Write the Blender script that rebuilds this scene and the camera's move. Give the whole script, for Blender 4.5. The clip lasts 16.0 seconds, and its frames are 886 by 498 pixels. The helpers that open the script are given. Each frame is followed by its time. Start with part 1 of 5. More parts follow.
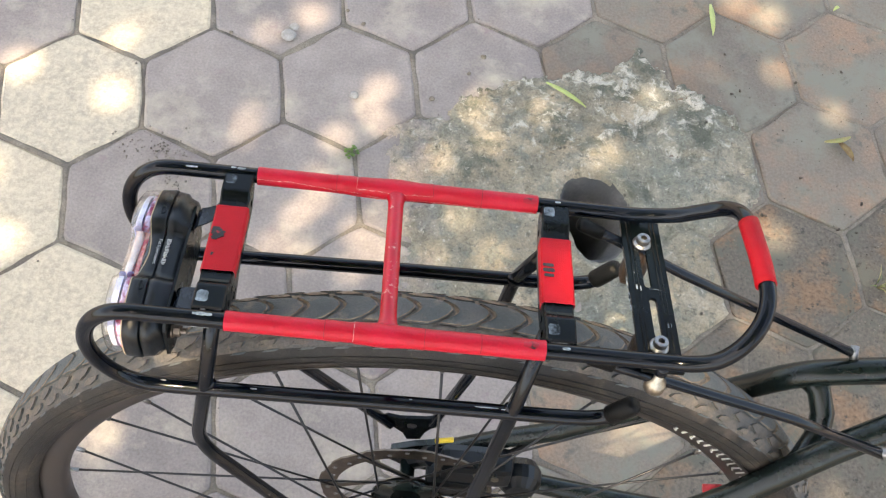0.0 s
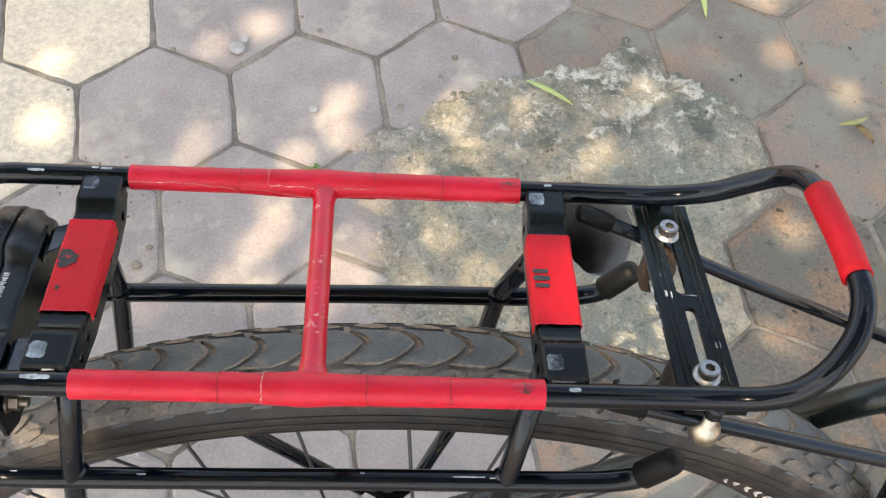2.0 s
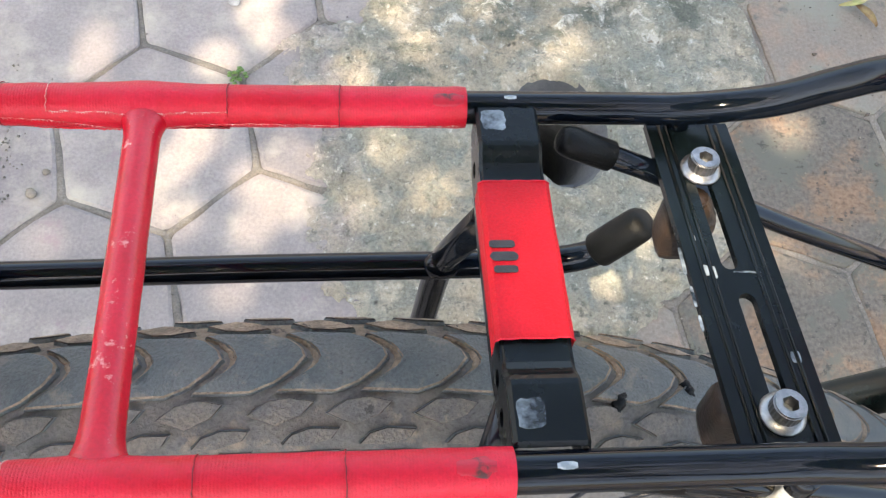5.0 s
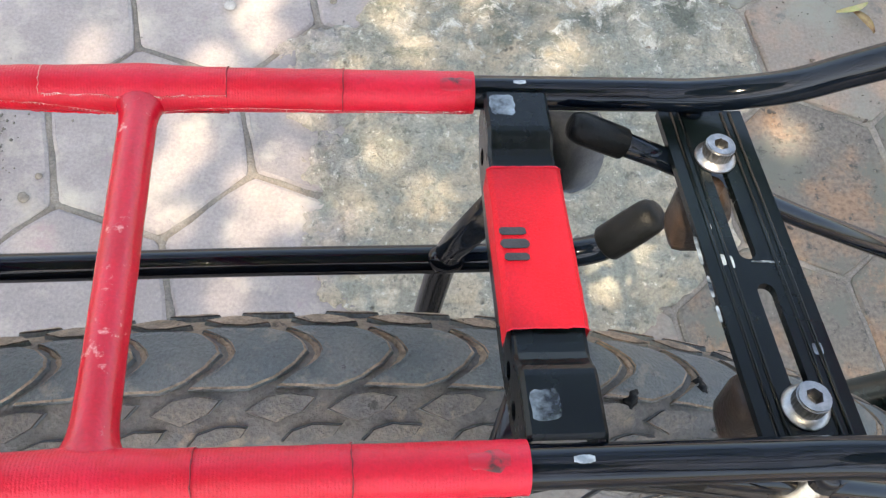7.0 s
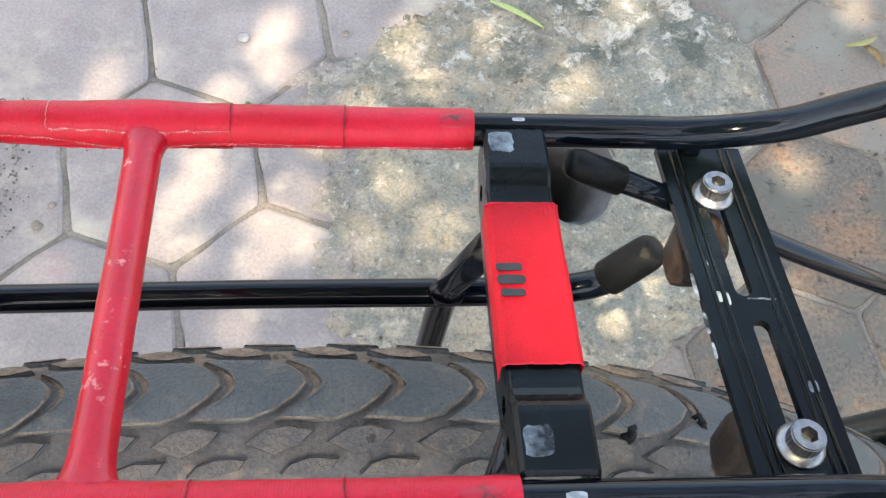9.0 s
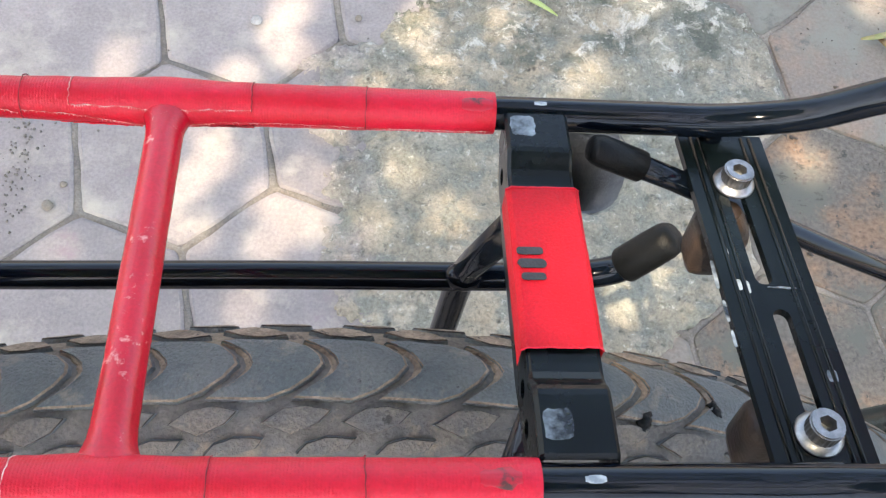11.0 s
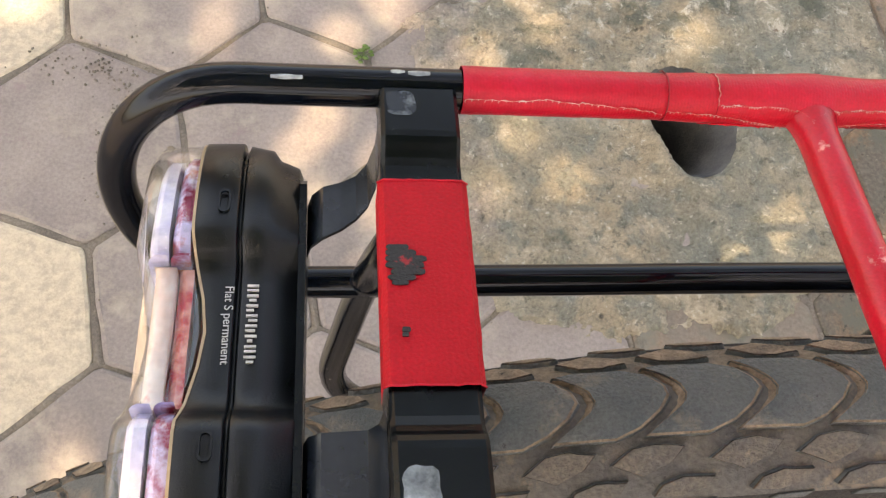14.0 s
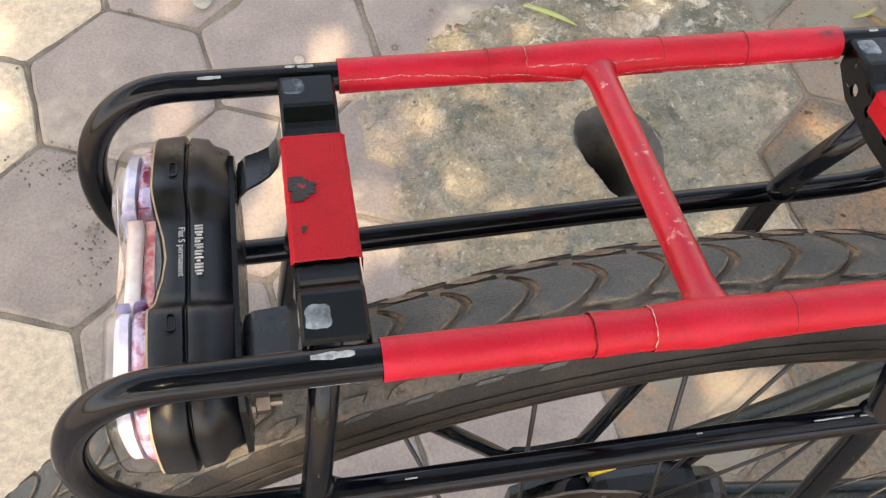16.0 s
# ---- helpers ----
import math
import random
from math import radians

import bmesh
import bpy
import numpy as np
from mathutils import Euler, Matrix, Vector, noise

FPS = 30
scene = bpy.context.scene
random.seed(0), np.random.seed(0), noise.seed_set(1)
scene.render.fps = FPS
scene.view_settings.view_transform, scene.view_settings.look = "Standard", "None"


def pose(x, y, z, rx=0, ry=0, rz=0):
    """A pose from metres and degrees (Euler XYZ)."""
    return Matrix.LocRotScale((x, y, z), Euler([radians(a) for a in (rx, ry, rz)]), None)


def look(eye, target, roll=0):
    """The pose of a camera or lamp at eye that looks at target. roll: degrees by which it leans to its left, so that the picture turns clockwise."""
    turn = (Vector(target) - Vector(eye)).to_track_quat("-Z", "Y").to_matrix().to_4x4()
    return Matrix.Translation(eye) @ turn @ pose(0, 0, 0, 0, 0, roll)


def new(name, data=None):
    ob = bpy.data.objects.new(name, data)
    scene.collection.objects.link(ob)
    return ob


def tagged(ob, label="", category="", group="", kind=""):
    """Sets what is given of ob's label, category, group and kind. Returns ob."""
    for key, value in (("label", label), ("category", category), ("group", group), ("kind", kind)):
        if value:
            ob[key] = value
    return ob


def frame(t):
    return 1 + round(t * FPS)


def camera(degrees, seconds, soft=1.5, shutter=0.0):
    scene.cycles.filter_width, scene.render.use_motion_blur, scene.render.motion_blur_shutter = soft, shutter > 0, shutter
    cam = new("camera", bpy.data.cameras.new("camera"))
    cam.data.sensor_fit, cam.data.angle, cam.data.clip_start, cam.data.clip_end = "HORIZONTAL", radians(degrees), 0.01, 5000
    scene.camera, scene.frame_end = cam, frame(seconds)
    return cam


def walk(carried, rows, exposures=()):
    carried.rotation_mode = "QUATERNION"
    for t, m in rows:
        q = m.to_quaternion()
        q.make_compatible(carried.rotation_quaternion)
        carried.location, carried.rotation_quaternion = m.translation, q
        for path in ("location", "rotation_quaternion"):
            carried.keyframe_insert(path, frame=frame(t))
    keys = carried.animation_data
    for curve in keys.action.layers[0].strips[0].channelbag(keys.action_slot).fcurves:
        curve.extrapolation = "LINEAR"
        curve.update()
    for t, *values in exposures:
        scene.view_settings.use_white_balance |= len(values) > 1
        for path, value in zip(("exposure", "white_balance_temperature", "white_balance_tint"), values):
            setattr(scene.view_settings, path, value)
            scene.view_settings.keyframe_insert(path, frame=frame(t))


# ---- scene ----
cam = camera(51.17, 16.0, soft=1.2)
PATH = [
    (0, (-0.0229, 0.0011, 1.2144), (0.0180, 0.8672, -0.5879), 11.57),
    (0.5, (-0.0316, -0.0181, 1.2139), (0.0045, 0.8678, -0.5788), 10.97),
    (1, (-0.0261, -0.0306, 1.2102), (0.0050, 0.9004, -0.5596), 9.87),
    (1.5, (-0.0197, -0.0196, 1.1861), (0.0283, 0.9285, -0.5743), 9.58),
    (2, (0.0008, 0.0631, 1.0710), (0.0452, 0.9869, -0.7024), 7.62),
    (2.2, (0.0218, 0.0990, 1.0139), (0.0742, 0.9723, -0.7846), 6.95),
    (2.5, (0.0316, 0.1386, 0.9502), (0.1098, 0.9317, -0.8842), 7.34),
    (3, (0.0260, 0.1475, 0.9326), (0.1553, 0.8802, -0.9239), 11.61),
    (3.5, (0.0168, 0.1503, 0.9323), (0.1643, 0.8785, -0.9245), 13.28),
    (6, (0.0221, 0.1470, 0.9456), (0.1524, 0.8869, -0.9079), 12.33),
    (6.5, (0.0174, 0.1457, 0.9393), (0.1599, 0.8932, -0.9103), 13.10),
    (7, (0.0177, 0.1474, 0.9303), (0.1654, 0.9003, -0.9167), 13.44),
    (7.5, (0.0227, 0.1482, 0.9317), (0.1579, 0.9109, -0.9123), 12.25),
    (8, (0.0247, 0.1484, 0.9328), (0.1440, 0.9450, -0.8978), 10.59),
    (8.5, (0.0227, 0.1481, 0.9335), (0.1427, 0.9601, -0.8903), 10.97),
    (11, (0.0176, 0.1465, 0.9326), (0.1236, 0.9326, -0.9034), 11.75),
    (11.2, (-0.0030, 0.1405, 0.9324), (0.0813, 0.9265, -0.9047), 12.25),
    (11.5, (-0.0420, 0.1301, 0.9321), (-0.0030, 0.9230, -0.9036), 13.41),
    (11.8, (-0.0788, 0.1215, 0.9282), (-0.0855, 0.9197, -0.9057), 12.93),
    (12, (-0.0998, 0.1185, 0.9286), (-0.1182, 0.9194, -0.9039), 12.28),
    (12.2, (-0.1185, 0.1218, 0.9324), (-0.1299, 0.9285, -0.8977), 11.27),
    (12.5, (-0.1301, 0.1370, 0.9230), (-0.0857, 0.9374, -0.9093), 11.98),
    (13, (-0.1513, 0.1605, 0.9087), (-0.0053, 0.9057, -0.9415), 15.89),
    (13.5, (-0.1535, 0.1637, 0.9032), (0.0257, 0.8605, -0.9630), 18.43),
    (14, (-0.1513, 0.1607, 0.9030), (0.0453, 0.8538, -0.9628), 19.01),
    (14.5, (-0.1483, 0.1535, 0.9137), (0.0623, 0.8773, -0.9388), 17.71),
    (15, (-0.1435, 0.1339, 0.9404), (0.0301, 0.9368, -0.8831), 13.44),
    (15.5, (-0.1316, 0.1128, 0.9502), (0.0254, 0.9551, -0.8569), 10.60),
    (16, (-0.1315, 0.0913, 0.9585), (0.0970, 0.9505, -0.8330), 11.24),
]
walk(cam, [(t, look(eye, target, roll)) for t, eye, target, roll in PATH], [(0, 2.55, 7750, 10.5), (2.1, 2.57, 7800, 11), (2.5, 2.68, 7700, 12), (2.9, 2.80, 7650, 12), (3.5, 2.86, 7450, 10.5), (6.5, 2.83, 7200, 10.5), (10.8, 2.83, 7100, 10.5), (11.5, 2.98, 7000, 15), (12.0, 2.68, 9100, 15.5), (12.5, 2.44, 10000, 17), (14, 2.50, 9400, 16), (16, 2.5, 8900, 16)])

# ---- light ----
world = bpy.data.worlds.new("daylight")
scene.world = world
world.use_nodes = True
wn = world.node_tree
sky = wn.nodes.new("ShaderNodeTexSky")
sky.sky_type, sky.sun_disc = "NISHITA", False
SUN_EL, SUN_AZ = radians(66), radians(215)
sky.sun_elevation, sky.sun_rotation = SUN_EL, SUN_AZ
sky.dust_density, sky.air_density = 4.0, 1.0
wn.links.new(sky.outputs[0], wn.nodes["Background"].inputs[0])
wn.nodes["Background"].inputs[1].default_value = 0.15
sun_dir = Vector((math.sin(SUN_AZ) * math.cos(SUN_EL), math.cos(SUN_AZ) * math.cos(SUN_EL), math.sin(SUN_EL)))
sun = new("sun", bpy.data.lights.new("sun", "SUN"))
sun.data.energy, sun.data.angle, sun.data.color = 2.8, radians(0.6), (1.0, 0.87, 0.70)
sun.matrix_world = look(sun_dir * 20, (0, 0, 0))


# ---- materials ----
def material(name, base, rough=0.5, metal=0.0, second=None, scale=60, fine=600, bump=0.0, coat=0.0, mix=(0.4, 0.65), wear=None, wear_at=(0.62, 0.68), wear_scale=90, rough_var=0.1, grain=0.82, ribs=0.0, ribs_axis="X", vary=None, stain=None, stain_at=(0.58, 0.66), stain_scale=14, depth=0.001, spec=0.5):
    """A surface with colour variation at two scales, fine relief and, where given, wear, stains, woven ribs and a tint for each piece."""
    m = bpy.data.materials.new(name)
    m.use_nodes = True
    n, l = m.node_tree.nodes, m.node_tree.links
    b = n["Principled BSDF"]
    co = n.new("ShaderNodeTexCoord").outputs["Object"]
    info = n.new("ShaderNodeObjectInfo").outputs["Random"]
    if vary:
        sh = n.new("ShaderNodeVectorMath")
        sh.operation = "SCALE"
        cmb = n.new("ShaderNodeCombineXYZ")
        l.new(info, cmb.inputs[0])
        l.new(info, cmb.inputs[1])
        l.new(cmb.outputs[0], sh.inputs[0])
        sh.inputs[3].default_value = 37.0
        ad = n.new("ShaderNodeVectorMath")
        l.new(co, ad.inputs[0])
        l.new(sh.outputs[0], ad.inputs[1])
        co = ad.outputs[0]

    def tex(sc, detail=5, rough_in=0.6):
        t = n.new("ShaderNodeTexNoise")
        t.inputs["Scale"].default_value, t.inputs["Detail"].default_value, t.inputs["Roughness"].default_value = sc, detail, rough_in
        l.new(co, t.inputs["Vector"])
        return t.outputs["Fac"]

    def ramp(src, lo, hi, c0, c1):
        r = n.new("ShaderNodeValToRGB")
        r.color_ramp.elements[0].position, r.color_ramp.elements[1].position = lo, hi
        r.color_ramp.elements[0].color, r.color_ramp.elements[1].color = c0, c1
        l.new(src, r.inputs[0])
        return r.outputs[0]

    def blend(fac, a, c, mode="MIX"):
        x = n.new("ShaderNodeMix")
        x.data_type, x.blend_type = "RGBA", mode
        for sock, v in ((x.inputs[0], fac), (x.inputs[6], a), (x.inputs[7], c)):
            if isinstance(v, (int, float, tuple)):
                sock.default_value = v
            else:
                l.new(v, sock)
        return x.outputs[2]

    big, small = tex(scale), tex(fine, 4)
    c0 = (*base, 1)
    c1 = (*(second or tuple(min(1, v * 1.25) for v in base)), 1)
    col = ramp(big, mix[0], mix[1], c0, c1)
    if vary:
        tint = ramp(info, 0.0, 1.0, (*vary[0], 1), (*vary[1], 1))
        col = blend(1.0, col, tint, "MULTIPLY")
    gr = ramp(small, 0.3, 0.7, (grain, grain, grain, 1), (1, 1, 1, 1))
    col = blend(1.0, col, gr, "MULTIPLY")
    if stain:
        w = ramp(tex(stain_scale, 8, 0.7), stain_at[0], stain_at[1], (0, 0, 0, 1), (1, 1, 1, 1))
        col = blend(w, col, (*stain, 1))
    if wear:
        w = ramp(tex(wear_scale, 8, 0.7), wear_at[0], wear_at[1], (0, 0, 0, 1), (1, 1, 1, 1))
        col = blend(w, col, (*wear, 1))
    l.new(col, b.inputs["Base Color"])
    rv = n.new("ShaderNodeMapRange")
    rv.inputs["To Min"].default_value, rv.inputs["To Max"].default_value = max(0.02, rough - rough_var), min(1, rough + rough_var)
    l.new(big, rv.inputs["Value"])
    l.new(rv.outputs[0], b.inputs["Roughness"])
    b.inputs["Metallic"].default_value = metal
    b.inputs["Specular IOR Level"].default_value = spec
    b.inputs["Coat Weight"].default_value = coat
    b.inputs["Coat Roughness"].default_value = 0.06
    last = None
    if bump:
        bp = n.new("ShaderNodeBump")
        bp.inputs["Strength"].default_value, bp.inputs["Distance"].default_value = bump, depth
        l.new(small, bp.inputs["Height"])
        last = bp.outputs[0]
    if ribs:
        wv = n.new("ShaderNodeTexWave")
        wv.bands_direction = ribs_axis
        wv.inputs["Scale"].default_value, wv.inputs["Distortion"].default_value, wv.inputs["Detail Scale"].default_value = ribs, 0.6, 60
        l.new(co, wv.inputs["Vector"])
        bp = n.new("ShaderNodeBump")
        bp.inputs["Strength"].default_value, bp.inputs["Distance"].default_value = 0.22, 0.0002
        l.new(wv.outputs["Fac"], bp.inputs["Height"])
        if last is not None:
            l.new(last, bp.inputs["Normal"])
        last = bp.outputs[0]
    if last is not None:
        l.new(last, b.inputs["Normal"])
    return m


black_paint = material("black_paint", (0.0016, 0.0032, 0.006), 0.08, second=(0.003, 0.0055, 0.010), wear=(0.16, 0.16, 0.16), wear_at=(0.72, 0.75), wear_scale=330, bump=0.02, rough_var=0.03, spec=0.27)
plate_paint = material("plate_paint", (0.0012, 0.0028, 0.0036), 0.26, second=(0.003, 0.006, 0.007), wear=(0.24, 0.24, 0.23), wear_at=(0.70, 0.74), wear_scale=380, bump=0.08, rough_var=0.08, spec=0.20)
flange_paint = material("flange_paint", (0.0009, 0.0020, 0.003), 0.28, second=(0.003, 0.005, 0.007), wear=(0.34, 0.33, 0.31), wear_at=(0.65, 0.70), wear_scale=230, bump=0.06, spec=0.19)
frame_paint = material("frame_paint", (0.005, 0.010, 0.0095), 0.24, second=(0.010, 0.018, 0.016), rough_var=0.06, spec=0.34, wear=(0.06, 0.055, 0.048), wear_at=(0.66, 0.78), wear_scale=40)
red_tape = material("red_tape", (0.55, 0.004, 0.021), 0.36, second=(0.65, 0.009, 0.036), scale=30, fine=1300, bump=0.4, depth=0.0005, wear=(0.72, 0.18, 0.18), wear_at=(0.72, 0.80), wear_scale=240, grain=0.82, stain=(0.48, 0.003, 0.010), stain_at=(0.55, 0.72), stain_scale=55, spec=0.34, ribs=420, ribs_axis="X")
scuffed_tape = material("scuffed_tape", (0.49, 0.003, 0.014), 0.24, second=(0.57, 0.006, 0.024), scale=40, fine=1200, bump=0.3, depth=0.0005, wear=(0.66, 0.24, 0.22), wear_at=(0.615, 0.69), wear_scale=130, grain=0.80, spec=0.45)
tape_smudge = material("tape_smudge", (0.47, 0.005, 0.024), 0.4, second=(0.07, 0.02, 0.018), scale=300, fine=1500, mix=(0.50, 0.62))
red_cloth = material("red_cloth", (0.47, 0.004, 0.012), 0.5, second=(0.55, 0.007, 0.018), scale=45, fine=1400, bump=0.5, depth=0.0006, ribs=260, ribs_axis="X", grain=0.76, spec=0.2, wear=(0.58, 0.10, 0.10), wear_at=(0.70, 0.80), wear_scale=170)
frayed = material("frayed_thread", (0.56, 0.12, 0.10), 0.9, second=(0.70, 0.52, 0.45), scale=420, fine=1500, mix=(0.42, 0.58))
black_tape = material("black_tape", (0.008, 0.009, 0.011), 0.55, second=(0.022, 0.023, 0.026), scale=250, fine=1500, bump=0.4)
torn_tape = material("torn_tape", (0.008, 0.009, 0.011), 0.55, second=(0.38, 0.006, 0.014), scale=190, fine=1500, bump=0.5, mix=(0.60, 0.67))
seam_red = material("seam_red", (0.17, 0.004, 0.008), 0.6, second=(0.30, 0.006, 0.012), scale=300)
chip_pale = material("bare_chip", (0.20, 0.23, 0.25), 0.5, second=(0.44, 0.47, 0.48), scale=300, fine=900, bump=0.3, mix=(0.4, 0.55))
pale_spot = material("pale_spot", (0.006, 0.009, 0.012), 0.25, second=(0.30, 0.35, 0.38), scale=110, fine=900, mix=(0.40, 0.66))
rubber = material("tyre_rubber", (0.112, 0.108, 0.102), 0.75, second=(0.165, 0.142, 0.118), scale=60, fine=700, bump=0.7, wear=(0.245, 0.185, 0.135), wear_at=(0.55, 0.70), wear_scale=80, grain=0.60)
sidewall_rubber = material("sidewall_rubber", (0.016, 0.015, 0.014), 0.55, second=(0.040, 0.033, 0.027), scale=60, fine=900, bump=0.6, mix=(0.38, 0.66), wear=(0.15, 0.125, 0.100), wear_at=(0.635, 0.72), wear_scale=170, grain=0.5, stain=(0.075, 0.058, 0.044), stain_at=(0.55, 0.70), stain_scale=30, spec=0.4)
tread_rubber = material("tread_rubber", (0.084, 0.103, 0.107), 0.50, second=(0.135, 0.142, 0.136), scale=45, fine=1100, bump=0.9, wear=(0.255, 0.205, 0.155), wear_at=(0.55, 0.73), wear_scale=55, grain=0.60, stain=(0.032, 0.032, 0.032), stain_at=(0.645, 0.68), stain_scale=300)
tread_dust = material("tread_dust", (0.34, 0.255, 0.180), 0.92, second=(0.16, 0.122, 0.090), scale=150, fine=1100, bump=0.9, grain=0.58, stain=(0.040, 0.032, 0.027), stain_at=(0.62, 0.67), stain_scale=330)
tread_dusty = material("tread_dusty", (0.120, 0.112, 0.102), 0.7, second=(0.195, 0.160, 0.126), scale=110, fine=1000, bump=0.8, mix=(0.38, 0.64), wear=(0.30, 0.225, 0.160), wear_at=(0.60, 0.74), wear_scale=130, grain=0.54, stain=(0.040, 0.034, 0.030), stain_at=(0.61, 0.66), stain_scale=200)
# block walls: the grooves' shade put into the colour, mixed with brown dust
groove_shade_dust = material("groove_shade_dust", (0.030, 0.026, 0.023), 0.9, second=(0.120, 0.086, 0.060), scale=260, fine=1200, bump=0.6, mix=(0.46, 0.62))
shoulder_dust = material("shoulder_dust", (0.225, 0.172, 0.122), 0.92, second=(0.130, 0.112, 0.094), scale=70, fine=800, bump=0.9, mix=(0.44, 0.62), grain=0.58, stain=(0.055, 0.042, 0.033), stain_at=(0.60, 0.66), stain_scale=150)
black_plastic = material("black_plastic", (0.003, 0.005, 0.007), 0.30, second=(0.005, 0.008, 0.011), fine=2200, bump=0.25, depth=0.0003, spec=0.36, wear=(0.09, 0.09, 0.09), wear_at=(0.735, 0.76), wear_scale=500)
cap_rubber = material("cap_rubber", (0.0022, 0.0028, 0.003), 0.42, second=(0.004, 0.0045, 0.0048), scale=150, fine=1500, bump=0.3, spec=0.16, wear=(0.022, 0.022, 0.021), wear_at=(0.62, 0.80), wear_scale=220)
clamp_brown = material("clamp_brown", (0.010, 0.009, 0.009), 0.4, second=(0.036, 0.024, 0.018), scale=90, fine=900, bump=0.3, spec=0.25)
leg_paint = material("leg_paint", (0.003, 0.005, 0.008), 0.14, second=(0.006, 0.009, 0.013), wear=(0.22, 0.20, 0.17), wear_at=(0.655, 0.70), wear_scale=260, bump=0.05, rough_var=0.05, spec=0.3)
tab_paint = material("tab_paint", (0.010, 0.014, 0.020), 0.22, second=(0.018, 0.024, 0.032), wear=(0.16, 0.16, 0.16), wear_at=(0.70, 0.74), wear_scale=300, spec=0.5)
steel = material("steel", (0.25, 0.255, 0.26), 0.40, metal=1.0, second=(0.36, 0.36, 0.355), scale=500)
brassy = material("dull_zinc", (0.36, 0.32, 0.26), 0.35, metal=1.0, second=(0.46, 0.41, 0.33), scale=300)
rotor_steel = material("rotor_steel", (0.15, 0.125, 0.105), 0.42, metal=1.0, second=(0.22, 0.185, 0.155), scale=120)
spoke_black = material("spoke_black", (0.03, 0.03, 0.032), 0.35, metal=0.6)
rim_black = material("rim_black", (0.022, 0.019, 0.018), 0.4, second=(0.048, 0.036, 0.028), scale=30, fine=900, mix=(0.4, 0.7))
bead_tan = material("bead_tan", (0.13, 0.09, 0.062), 0.6, second=(0.20, 0.14, 0.10), scale=40)
edge_olive = material("edge_olive", (0.26, 0.23, 0.15), 0.15, second=(0.36, 0.31, 0.20))
edge_tan = material("edge_tan", (0.42, 0.31, 0.20), 0.4)
lettering = material("pale_lettering", (0.52, 0.52, 0.51), 0.5, second=(0.64, 0.64, 0.62), scale=500)
yellow_plastic = material("yellow_plastic", (0.75, 0.52, 0.04), 0.4)
red_plastic = material("red_plastic", (0.55, 0.02, 0.03), 0.4)

paver_mauve = material("paver_mauve", (0.262, 0.230, 0.214), 0.82, second=(0.355, 0.312, 0.284), scale=11, fine=260, bump=0.6, mix=(0.36, 0.64), vary=((0.82, 0.81, 0.81), (1.08, 1.05, 1.04)), stain=(0.43, 0.375, 0.295), stain_at=(0.52, 0.70), stain_scale=8, wear=(0.235, 0.168, 0.178), wear_at=(0.585, 0.70), wear_scale=12, grain=0.74)
paver_cream = material("paver_cream", (0.44, 0.375, 0.295), 0.85, second=(0.54, 0.47, 0.365), scale=34, fine=300, bump=0.5, vary=((0.96, 0.96, 0.96), (1.05, 1.03, 1.0)), stain=(0.64, 0.56, 0.41), stain_at=(0.42, 0.70), stain_scale=105, wear=(0.31, 0.265, 0.215), wear_at=(0.62, 0.76), wear_scale=150, grain=0.82)
paver_rust = material("paver_rust", (0.214, 0.180, 0.145), 0.85, second=(0.306, 0.206, 0.142), scale=7, fine=240, bump=0.6, mix=(0.47, 0.64), vary=((0.84, 0.86, 0.87), (1.12, 1.10, 1.08)), stain=(0.192, 0.186, 0.148), stain_at=(0.47, 0.62), stain_scale=10, wear=(0.120, 0.112, 0.092), wear_at=(0.57, 0.67), wear_scale=24, grain=0.68)
paver_brown = material("paver_brown", (0.165, 0.140, 0.110), 0.85, second=(0.262, 0.166, 0.102), scale=9, fine=190, bump=1.0, mix=(0.48, 0.60), vary=((0.86, 0.87, 0.87), (1.10, 1.08, 1.06)), stain=(0.108, 0.104, 0.080), stain_at=(0.50, 0.60), stain_scale=15, wear=(0.052, 0.048, 0.040), wear_at=(0.58, 0.64), wear_scale=55, grain=0.50)
joint_earth = material("joint_earth", (0.175, 0.152, 0.126), 0.95, second=(0.31, 0.268, 0.212), scale=22, fine=420, bump=0.9, grain=0.6, mix=(0.42, 0.66))
pit_earth = material("pit_earth", (0.085, 0.086, 0.086), 0.92, second=(0.150, 0.145, 0.136), scale=22, fine=260, bump=0.6, depth=0.003, stain=(0.070, 0.046, 0.032), stain_at=(0.60, 0.72), stain_scale=12)
pebble_stone = material("pebble_stone", (0.20, 0.165, 0.125), 0.85, second=(0.30, 0.25, 0.19), scale=120, fine=700, bump=0.4)
mortar = material("mortar_lump", (0.34, 0.32, 0.29), 0.9, second=(0.42, 0.40, 0.37), scale=60, fine=500, bump=0.7)
leaf_green = material("leaf_green", (0.09, 0.17, 0.03), 0.5, second=(0.14, 0.22, 0.05), scale=9)
blade_green = material("blade_green", (0.50, 0.60, 0.20), 0.5, second=(0.60, 0.64, 0.24), scale=60)
leaf_faded = material("leaf_faded", (0.34, 0.34, 0.12), 0.6, second=(0.46, 0.34, 0.16), scale=50, mix=(0.42, 0.58))
crumb_brown = material("crumb_brown", (0.055, 0.044, 0.034), 0.9, second=(0.12, 0.092, 0.068), scale=90, fine=700)
leaf_dry = material("leaf_dry", (0.20, 0.11, 0.05), 0.7, second=(0.34, 0.24, 0.09), scale=60)
bark = material("bark", (0.14, 0.10, 0.075), 0.9, second=(0.2, 0.16, 0.12), scale=14, fine=90, bump=0.8, depth=0.01)


